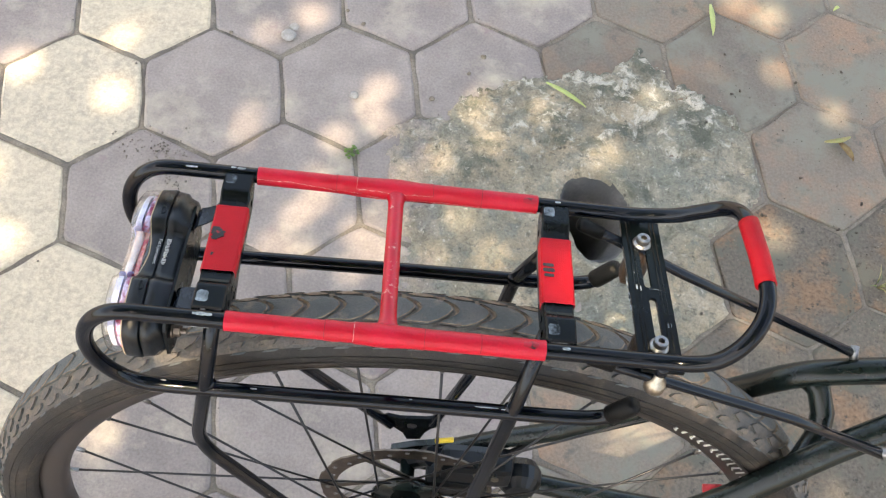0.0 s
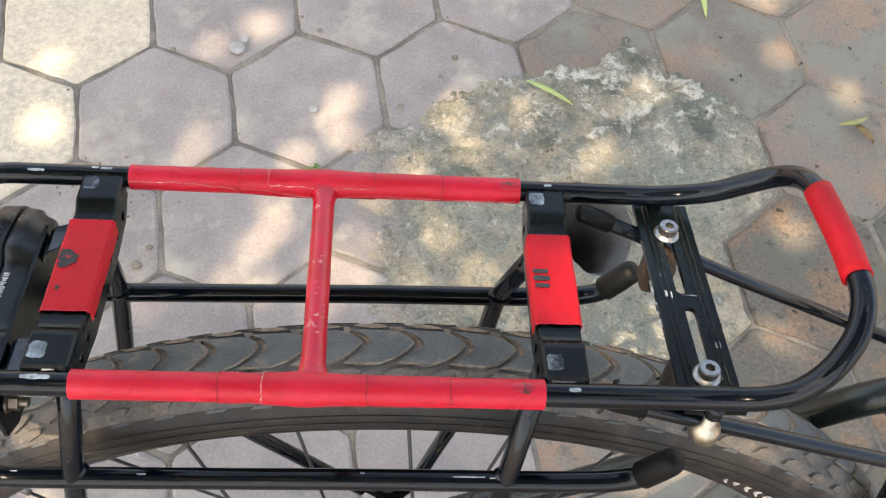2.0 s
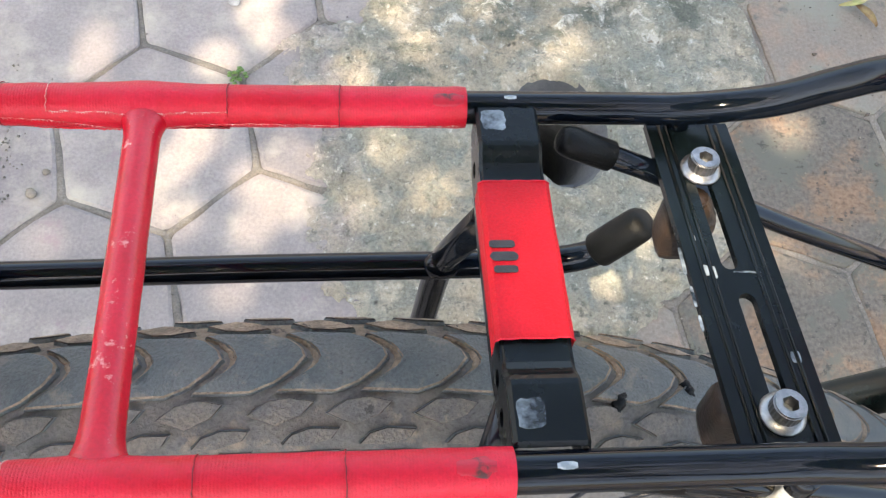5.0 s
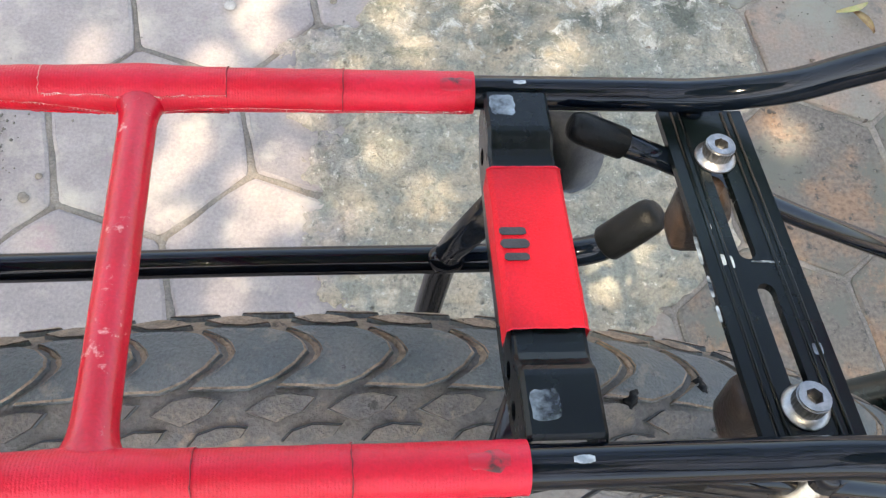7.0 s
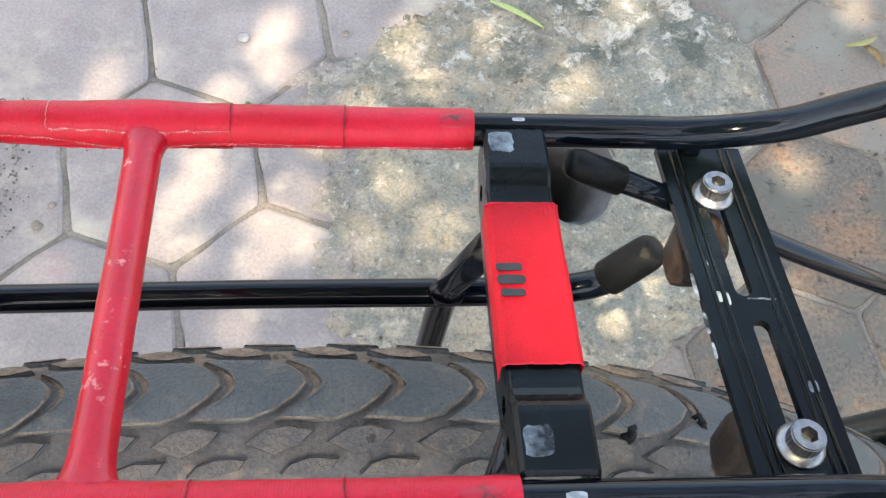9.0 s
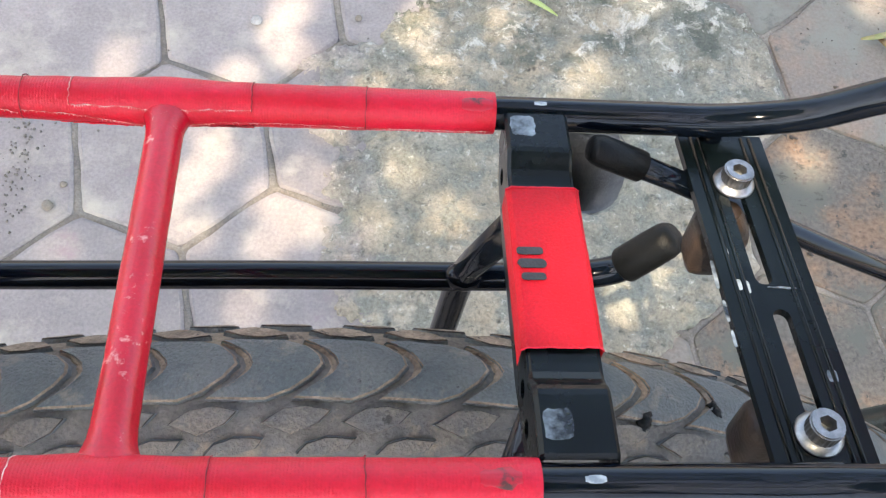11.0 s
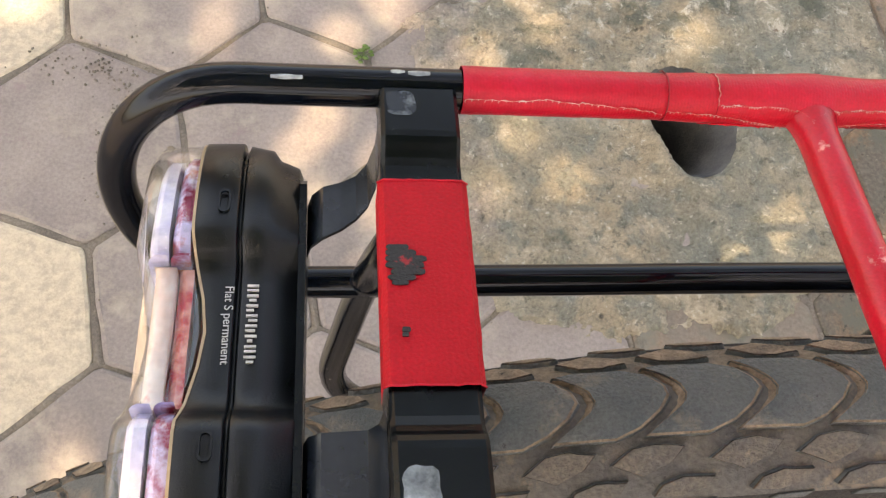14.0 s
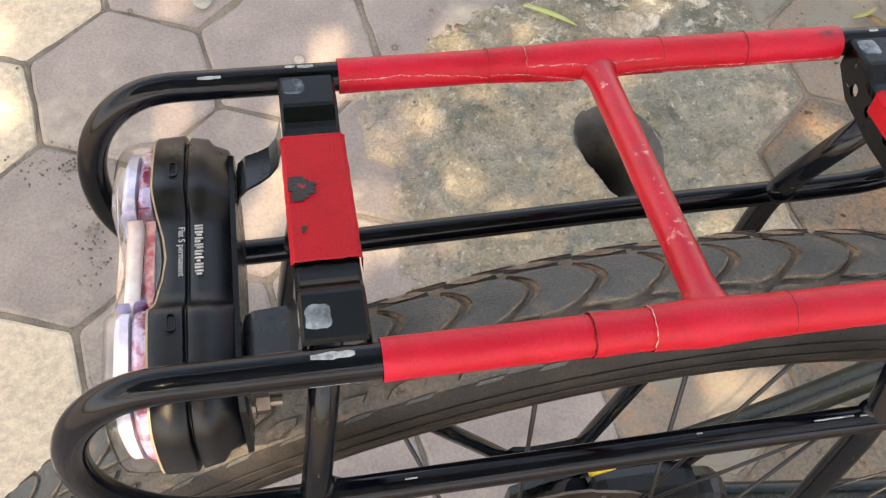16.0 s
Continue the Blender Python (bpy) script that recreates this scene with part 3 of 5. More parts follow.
# the concrete skim, lapped over the pavers with a ragged edge
pb = bmesh.new()
STEP, X0, Y0, NX, NY = 0.004, -0.16, 0.30, 167, 186
grid = {}
for i in range(NX):
    for j in range(NY):
        x, y = X0 + i * STEP, Y0 + j * STEP
        q = Vector((x, y, 0))
        # the edge runs ragged over the mauve pavers, and keeps to their joints beside the rusty ones
        keep = max(0, min(1, (x - 0.34) / 0.05)) * max(0, min(1, (0.90 - y) / 0.03))
        d = edge_distance(x, y, PATCH) - 0.004 * keep + (1 - 0.85 * keep) * (0.020 * noise.noise(q * 16) + 0.014 * noise.noise(q * 45) + 0.009 * noise.noise(q * 110) + 0.004 * noise.noise(q * 210))
        hx, hy = x - HOLE[0], y - HOLE[1]
        rr = math.hypot(hx / HOLE_RX, hy / HOLE_RY) / hole_wave(math.atan2(hy / HOLE_RY, hx / HOLE_RX))
        if d < -0.012 or rr < 0.92:
            continue
        if rr < 1.0:
            x, y, rr = HOLE[0] + hx / rr, HOLE[1] + hy / rr, 1.0
        z = min(0.005, 0.0006 + d * 0.12) + 0.0075 * noise.noise(q * 18) + 0.0045 * noise.noise(q * 55) + 0.0032 * noise.noise(q * 120) + 0.0020 * noise.noise(q * 240) + 0.005 * max(0, noise.noise(q * 38 + Vector((5, 0, 0))) - 0.15) * min(1, max(0, (y - 0.70) * 8))
        if d < 0:
            z = min(z, 0.001 + d)
        z -= 0.0045 * math.exp(-(joint_distance(x, y) / 0.0045) ** 2) * max(0, min(1, (x - 0.24) / 0.10) + 0.35 * noise.noise(q * 9))
        z += 0.006 * math.exp(-((rr - 1.25) / 0.2) ** 2) - (0.010 * max(0, 1.15 - rr) / 0.15)
        grid[i, j] = pb.verts.new((x, y, z))
for (i, j), v in list(grid.items()):
    quad = [grid.get(k) for k in ((i, j), (i + 1, j), (i + 1, j + 1), (i, j + 1))]
    if all(quad):
        pb.faces.new(quad)
patch = tagged(part("concrete_patch", pb, concrete), "rough weathered grey concrete patch with a deep hole", "concrete", kind="structure")
hb = bmesh.new()
rings = []
for r, z, lean in ((1.04, -0.002, 0.0), (0.99, -0.008, 0.0), (0.90, -0.020, -0.004), (0.79, -0.045, -0.010), (0.68, -0.085, -0.016), (0.58, -0.15, -0.020), (0.45, -0.22, -0.022)):
    rings.append([hb.verts.new((x + lean + 0.004 * noise.noise(Vector((x, y, z)) * 40), y + 0.004 * noise.noise(Vector((y, x, z)) * 40), z)) for x, y in hole_line(r)])
for a, b in zip(rings, rings[1:]):
    for k in range(56):
        hb.faces.new((a[k], b[k], b[(k + 1) % 56], a[(k + 1) % 56]))
hb.faces.new(rings[-1])
tagged(part("hole_lining", hb, pit_earth, patch), "smooth grey sides of the hole, brown earth low down")

# pebbles, mortar lumps, blades and leaves lying on the pavers
def lump(name, x, y, r, mat, label, category, seed, flat=0.6, z=0.0):
    bm = bmesh.new()
    bmesh.ops.create_icosphere(bm, subdivisions=2, radius=r)
    off = Vector((seed * 3.1, seed * 1.7, 0))
    for v in bm.verts:
        v.co *= 1 + 0.35 * noise.noise(v.co / r * 0.9 + off)
        v.co.z *= flat
    ob = part(name, bm, mat)
    ob.location = (x, y, z + r * flat * 0.7)
    return tagged(ob, label, category)


for k, (x, y, r) in enumerate(((-0.381, 0.903, 0.0035), (-0.048, 0.840, 0.0045), (0.023, 0.936, 0.0045), (0.004, 0.899, 0.0035), (-0.357, 0.558, 0.006), (-0.346, 0.585, 0.004), (-0.178, 0.963, 0.004), (-0.208, 0.985, 0.003))):
    tagged(lump("pebble", x, y, r, pebble_stone, "small tan pebble lying on the pavers", "pebble", k), group="pebbles on the pavers")
for k, (x, y, r) in enumerate(((-0.292, 0.916, 0.012), (-0.286, 0.935, 0.008), (-0.169, 0.824, 0.007))):
    tagged(lump("mortar_lump", x, y, r, mortar, "small grey crumb of dried mortar", "mortar", k + 20, 0.18), group="crumbs of mortar")
gr = bmesh.new()
rs = random.Random(9)
for k in range(420):
    # grit gathers along the joints
    t = T1 + A1 * rs.randint(-4, 6) + A2 * rs.randint(-4, 2)
    a, b = rs.choice(((t, t - E1), (t, t - E1 + A1), (t, t - E1 + A2)))
    c = a.lerp(b, rs.random()) + Vector((rs.gauss(0, 0.006), rs.gauss(0, 0.006), 0.0))
    if rs.random() < 0.45:
        c = Vector((rs.gauss(-0.44, 0.035), rs.gauss(0.672, 0.014), 0)) if rs.random() < 0.5 else Vector((rs.gauss(-0.40, 0.012), rs.gauss(0.60, 0.045), 0))
    r = rs.uniform(0.0007, 0.0020)
    res = bmesh.ops.create_icosphere(gr, subdivisions=1, radius=r)
    for v in res["verts"]:
        v.co = v.co * rs.uniform(0.7, 1.2) + c + Vector((0, 0, r * 0.3))
for k in range(360):
    # and lies in a crumbly drift past the rusty pavers
    c = Vector((rs.gauss(0.74, 0.07), rs.gauss(0.58, 0.11), 0.0))
    r = rs.uniform(0.0005, 0.0019)
    res = bmesh.ops.create_icosphere(gr, subdivisions=1, radius=r)
    for v in res["verts"]:
        v.co = v.co * rs.uniform(0.6, 1.2) + c + Vector((0, 0, r * 0.3))
for k in range(320):
    # pale specks of sand on the rusty pavers
    c = Vector((rs.uniform(0.40, 0.80), rs.uniform(0.42, 1.05), 0.0))
    r = rs.uniform(0.0005, 0.0013)
    res = bmesh.ops.create_icosphere(gr, subdivisions=1, radius=r)
    for v in res["verts"]:
        v.co = v.co * rs.uniform(0.6, 1.2) + c + Vector((0, 0, r * 0.3))
tagged(part("grit", gr, joint_earth), "loose tan grit and sand along the joints", "grit", kind="stuff")

crumbs = bmesh.new()
for k in range(280):
    # dark crumbs of bark and soil scattered over the rusty pavers
    c = Vector((rs.uniform(0.40, 0.78), rs.uniform(0.52, 1.12), 0.0)) if k < 190 else Vector((rs.gauss(0.68, 0.05), rs.gauss(0.62, 0.07), 0.0))
    if inside(c.x, c.y, PATCH):
        continue
    r = rs.uniform(0.0005, 0.0013) if rs.random() < 0.93 else rs.uniform(0.002, 0.0032)
    res = bmesh.ops.create_icosphere(crumbs, subdivisions=1, radius=r)
    turn = rs.uniform(0, 3.1)
    for v in res["verts"]:
        p = Vector((v.co.x * 1.5, v.co.y * 0.8, v.co.z * 0.6)) * rs.uniform(0.75, 1.2)
        v.co = Vector((p.x * math.cos(turn) - p.y * math.sin(turn), p.x * math.sin(turn) + p.y * math.cos(turn), p.z)) + c + Vector((0, 0, r * 0.3))
tagged(part("crumbs", crumbs, crumb_brown), "dark crumbs of bark and soil strewn on the pavers", "debris", kind="stuff")


def blade(name, a, b, width, mat, label, lift=0.004, curl=0.0):
    a, b = Vector((*a, 0)), Vector((*b, 0))
    side = (b - a).cross(Vector((0, 0, 1))).normalized()
    bm = bmesh.new()
    rows, n = [], 12
    for k in range(n + 1):
        t = k / n
        w = width * (math.sin(math.pi * (0.06 + 0.94 * t)) ** 0.7 + 0.05)
        c = a.lerp(b, t) + side * curl * math.sin(math.pi * t) + Vector((0, 0, 0.004 + lift * math.sin(math.pi * t)))
        rows.append([bm.verts.new(c + side * w * s + Vector((0, 0, abs(s) * width * 0.5))) for s in (-1, 0, 1)] + [bm.verts.new(c + side * w * s * 0.9 + Vector((0, 0, abs(s) * width * 0.5 - 0.0006))) for s in (1, 0, -1)])
    for r0, r1 in zip(rows, rows[1:]):
        for k in range(6):
            bm.faces.new((r0[k], r0[(k + 1) % 6], r1[(k + 1) % 6], r1[k]))
    bm.faces.new(rows[0][::-1])
    bm.faces.new(rows[-1])
    return tagged(part(name, bm, mat), label, "leaf", group="fallen leaves")


blade("grass_blade", (0.128, 0.904), (0.196, 0.869), 0.004, blade_green, "pale green narrow leaf lying on the concrete")
blade("fallen_leaf", (0.394, 1.122), (0.400, 1.055), 0.0045, blade_green, "yellow-green narrow leaf lying on the pavers")
blade("fallen_leaf", (0.584, 0.878), (0.628, 0.896), 0.004, leaf_faded, "yellow-green narrow leaf on a rusty paver", curl=0.005)
blade("fallen_leaf", (0.606, 0.881), (0.629, 0.850), 0.006, leaf_dry, "small brown dry leaf on a rusty paver")
blade("fallen_leaf", (0.612, 1.154), (0.622, 1.164), 0.003, blade_green, "yellow-green leaf scrap in a joint")

weed = thing("weed", "tiny bright green weed growing in a paver joint", "plant", Matrix.Translation((-0.154, 0.719, -0.002)))
rs = random.Random(3)
for k in range(16):
    a, r, h = rs.uniform(0, 6.28), rs.uniform(0.003, 0.011), rs.uniform(0.003, 0.010)
    tip = Vector((r * math.cos(a), r * math.sin(a), h))
    bm = bmesh.new()
    res = bmesh.ops.create_icosphere(bm, subdivisions=1, radius=0.0032)
    for v in res["verts"]:
        v.co = Vector((v.co.x, v.co.y * 0.8, v.co.z * 0.25)) + tip
    sweep(bm, [Vector((0, 0, 0)), tip * 0.6 + Vector((0, 0, 0.001)), tip], 0.0003, 4)
    part("leaf", bm, leaf_green, weed)

tuft = thing("dry_tuft", "thin tuft of pale dry grass in a joint", "grass", Matrix.Translation((0.658, 0.640, -0.002)))
for k in range(14):
    a, r, h = rs.uniform(0, 6.28), rs.uniform(0.010, 0.030), rs.uniform(0.008, 0.028)
    tip = Vector((r * math.cos(a), r * math.sin(a), h))
    bm = sweep(bmesh.new(), [Vector((0.004 * math.cos(a), 0.004 * math.sin(a), 0)), tip * 0.55 + Vector((0, 0, 0.004)), tip], lambda s: 0.0010 * (1 - s) + 0.0002, 5, squash=0.5)
    part("stem", bm, leaf_faded if k % 3 else leaf_green, tuft)

# ---- the luggage rack; places in millimetres on the bicycle's own leaning axes ----
RACK = pose(-0.04256, 0.22211, 0.73054, -13.76, 0.55, 4.03)
BIKE = pose(-0.04361, 0.22103, 0.73098, -12.143, -2.219, 3.652)
R_TUBE, R_TAPE = 0.0047, 0.0055
DECK_Z = -1.2
TURN = RACK.inverted() @ BIKE


def low(x, y, z):
    """A place under the deck, from millimetres on the bicycle's axes to metres on the rack's."""
    return TURN @ mm(x, y, z)


def far_y(x):
    return 54.7


def near_y(x):
    return -52.2


def weld(bm, p, r=0.0062, stretch=(1, 1, 1)):
    res = bmesh.ops.create_icosphere(bm, subdivisions=2, radius=r)
    for v in res["verts"]:
        v.co = Vector((v.co.x * stretch[0], v.co.y * stretch[1], v.co.z * stretch[2])) * (1 + 0.12 * noise.noise(v.co * 400)) + p


rack = thing("rear_rack", "black steel bicycle luggage rack wrapped in red tape", "luggage rack", RACK)
LOW = {1: (46.5, -73.0), -1: (-49.0, -80.0)}
for side, ry in ((1, far_y), (-1, near_y)):
    ly, lz = LOW[side]
    xm = -134
    foot = low(xm, ly, lz) * 1000
    r, reach = (DECK_Z - foot.z) / 2, 32.0 if side > 0 else 31.5
    bow = [(xm + (foot.x - xm) * (1 - math.cos(a)) / 2 - reach * math.sin(a), ry(xm) + (foot.y - ry(xm)) * (1 - math.cos(a)) / 2, DECK_Z - r + r * math.cos(a)) for a in (math.pi * k / 12 for k in range(13))]
    ex = 0 if side > 0 else 7
    under = [low(-60, ly, lz), low(20, ly, lz + 1), low(104 + ex, ly, lz + 1), low(121 + ex, ly, lz + 2), low(133 + ex, ly, lz + 6), low(140 + ex, ly, lz + 14)]
    path = [mm(x, ry(x), DECK_Z) for x in (136, 60, -60, -90, -112, -126)] + [mm(*p) for p in bow] + under
    tb = tube(spline(path, 0.003), R_TUBE, 18, caps=False)
    weld(tb, low(83.5, ly - side * 1.5, lz + 3), 0.0052, (1.3, 0.9, 1.1))
    weld(tb, low(-103, ly - side * 1.5, lz + 3), 0.0052, (1.2, 0.9, 1.1))
    part("side_tube", tb, black_paint, rack)
    c0, c1 = under[-2].lerp(under[-1], 0.2), low(147.5 + ex, ly, lz + 25)
    ring_at = (0, 0.02, 0.04, 0.5, 0.8, 0.9, 0.97, 1.0)
    part("end_cap", tube([c0.lerp(c1, t) for t in ring_at], lambda s: (0.0052, 0.0058, 0.0061, 0.0061, 0.0059, 0.0054, 0.0042, 0.0018)[min(7, round(s * 7))], 18), cap_rubber, rack, "scuffed black rubber end cap")
    # leg tubes: from the bracket, out over the lower rail and down to the foot
    part("rear_leg", tube(rounded([mm(-93, side * 25, -6), low(-104, ly + side * 1.0, lz + 2), low(-119.5, ly + side * 2, -152), low(-66, side * 57, -232), low(3, side * 62, -328)], 0.024), R_TUBE, 16), leg_paint, rack)
    part("front_leg", tube(rounded([mm(97, side * 25, -6), low(83, ly + side * 1.0, lz + 1), low(67, side * 57, -215), low(40, side * 61, -318)], 0.015), R_TUBE, 16), leg_paint, rack)
    fp = bmesh.new()
    slab(fp, [(-4, -316), (0, -311), (12, -314), (34, -312), (46, -307), (48, -313), (42, -326), (34, -338), (30, -352), (18, -354), (14, -342), (4, -330)], [capsule(22, -327, 4, 3.0, turn=1.5)], -1.5, 1.5, TURN @ Matrix(((0.001, 0, 0, 0), (0, 0, 0.001, side * 0.063), (0, 0.001, 0, 0), (0, 0, 0, 1))))
    foot_plate = part("foot_plate", fp, plate_paint, rack, smooth=False)
    part("foot_bolt", tube([low(22, side * 61, -327), low(22, side * 65.5, -327)], 0.0044, 14), steel, foot_plate, "silver bolt head", smooth=False)
# the raised front bow
bow = [(136, near_y(136), 0), (148, near_y(148), 0), (160, near_y(160), 0), (172, -52.5, 0.3), (184, -52.1, 4), (195, -48, 13), (203.5, -39, 23), (207.5, -26, 28), (207.5, -5, 28.5), (204.5, 26, 28), (202.5, 37, 24.5), (197, 46, 17), (187, 50.0, 9), (175, 52.6, 2.6), (163, far_y(160) - 0.3, 0.3), (149, far_y(149), 0), (136, far_y(136), 0)]


def bow_at(x, y, z):
    return mm(x, y, z + DECK_Z).lerp(low(x, y, z), max(0, min(1, (x - 155) / 35)))


part("front_bow", tube(spline([bow_at(*p) for p in bow], 0.003), R_TUBE, 18, caps=False), black_paint, rack)
part("bow_tape", tube(spline([bow_at(207.7, -17, 28.4), bow_at(207.2, 0, 28.5), bow_at(204.6, 27.5, 28)], 0.004), 0.0058, 18), red_cloth, rack, "red cloth tape")

# tape sleeves on the rails, each lapped a little over the next
for ry, cuts in ((far_y, (-82.9, -35, -22.7, 23.8, 53.6, 88.4)), (near_y, (-83, -29.8, -14, 24, 54.7, 90.2))):
    for k, (a, b) in enumerate(zip(cuts, cuts[1:])):
        n = max(6, int((b - a) / 2.5))
        swell = 0.0008 if k == 2 else 0.0
        rad = R_TAPE + (0.0, 0.00022, 0.00040, 0.00030, 0.00022)[k]
        path = [mm(a + (b - a) * i / n, ry(0), DECK_Z) for i in range(n + 1)]

        def width(s, a=a, b=b, rad=rad, swell=swell):
            x = a + (b - a) * s
            return rad + swell * math.exp(-((x - 1) / 9) ** 2) + 0.00022 * noise.noise(Vector((x * 0.13, rad * 9e4, 0))) + 0.00012 * noise.noise(Vector((x * 0.6, rad * 9e4, 4)))
        part("rail_tape", tube(path, width, 22, caps=False), red_tape, rack, "red cloth tape sleeve")


def fray(knots, ry=far_y, side=-1, thick=0.00006, hairs=True):
    """A pale cut edge along a rail: knots give x and the angle round the tube above the level."""
    bm = bmesh.new()
    pts, n = [], 60
    for i in range(n + 1):
        x = knots[0][0] + (knots[-1][0] - knots[0][0]) * i / n
        for (xa, aa), (xb, ab) in zip(knots, knots[1:]):
            if xa <= x <= xb:
                ang = aa + (ab - aa) * (x - xa) / (xb - xa)
        ang = radians(ang + 4 * noise.noise(Vector((x * 0.35, knots[0][0], 0))) + 3 * noise.noise(Vector((x * 1.4, 8, 0))))
        r = R_TAPE + 0.00045 + 0.0008 * math.exp(-((x - 1) / 9) ** 2)
        out = Vector((0, side * math.cos(ang), math.sin(ang)))
        pts.append(mm(x, ry(x), DECK_Z) + out * r)
        if hairs and i % 2 == 0:
            q = Vector((0.0004 * noise.noise(Vector((x * 3, 1, 0))), 0, -0.0010 * (0.4 + abs(noise.noise(Vector((x * 5, 2, 0)))))))
            sweep(bm, [pts[-1], pts[-1] + q * 0.6 + out * 0.0002, pts[-1] + q + out * 0.0001], 0.00010, 4)
    sweep(bm, pts, lambda s: thick + 0.00030 * max(0, noise.noise(Vector((s * 45, knots[0][0], 0)))), 5)
    part("tape_edge", bm, frayed, rack, "pale frayed tape edge")


for knots in (((-82.5, 26), (-62, 29), (-48, 20), (-36, 6)), ((-35, 12), (-24, 6), (-18, -4), (-9, -24), (-5, -30)), ((-22.7, 31), (-12, 30), (-2, 27)), ((5, 27), (23.5, 31)), ((6, -24), (15, -11), (30, -7), (53, -14)), ((53.6, -17), (87, -15))):
    fray(knots)
fray(((-80, -20), (-30, -26)), near_y, 1)
fray(((-29.8, -22), (0, -30)), near_y, 1)
# cut ends of the tape round the tube
for x, ry, a0, a1 in ((-22.7, far_y, 30, 118), (-35, far_y, -20, 150), (23.8, far_y, 26, 140), (53.6, far_y, -18, 150), (-29.8, near_y, 0, 160), (-14, near_y, 0, 160), (24, near_y, 0, 160), (54.7, near_y, 0, 160)):
    bm = bmesh.new()
    sd = -1
    sweep(bm, [mm(x + 0.5 * noise.noise(Vector((k * 0.5, x, 0))), ry(x), DECK_Z) + Vector((0, sd * math.cos(radians(a0 + (a1 - a0) * k / 16)), math.sin(radians(a0 + (a1 - a0) * k / 16)))) * (R_TAPE + 0.00050) for k in range(17)], lambda s: 0.00013 + 0.00012 * abs(noise.noise(Vector((s * 30, x, 0)))), 5)
    part("tape_edge", bm, frayed if x in (-22.7, -14) else seam_red, rack, "cut end of the tape")
y0, y1 = near_y(4) + 1, far_y(4) - 3.4
cb = tube([mm(3.6 - 2.0 * i / 60, y0 + (y1 - y0) * i / 60, DECK_Z + 0.3 - 0.9 * i / 60) for i in range(61)], lambda s: 0.0047 + 0.0006 * math.exp(-s / 0.05) + 0.0003 * math.exp(-(1 - s) / 0.05) + 0.00014 * noise.noise(Vector((s * 9, 2, 0))), 20)
for v in cb.verts:
    # the tape gathers into a fillet where the bar meets the rails
    q = (v.co.y - y0 / 1000) / ((y1 - y0) / 1000)
    xc = 0.0036 - 0.0020 * q
    v.co.x = xc + (v.co.x - xc) * (1 + 0.62 * math.exp(-((max(0, q - 0.030)) / 0.026)) + 0.30 * math.exp(-((max(0, 0.975 - q)) / 0.020)))
part("cross_bar", cb, scuffed_tape, rack, "red taped cross bar")
# a torn scrap of tape hanging by the crossing, and a dark fold beside it
for knots, thick in ((((-26, -30), (-14, -42), (-5.5, -52)), 0.0007), (((6.5, -36), (14, -30), (24, -24)), 0.0004)):
    bm = bmesh.new()
    pts = []
    for k in range(31):
        x = knots[0][0] + (knots[-1][0] - knots[0][0]) * k / 30
        f = (x - knots[0][0]) / (knots[-1][0] - knots[0][0])
        ang = radians(knots[0][1] + (knots[-1][1] - knots[0][1]) * f)
        out = Vector((0, -math.cos(ang), math.sin(ang)))
        pts.append(mm(x, far_y(x), DECK_Z) + out * (R_TAPE + 0.0006 + 0.0004 * noise.noise(Vector((x, 3, 0)))))
    sweep(bm, pts, lambda f, thick=thick: 0.00012 + thick * f * (0.5 + abs(noise.noise(Vector((f * 14, thick * 9e3, 0))))), 7)
    part("tape_scrap", bm, seam_red if thick < 0.0005 else red_tape, rack, "torn scrap of red tape")

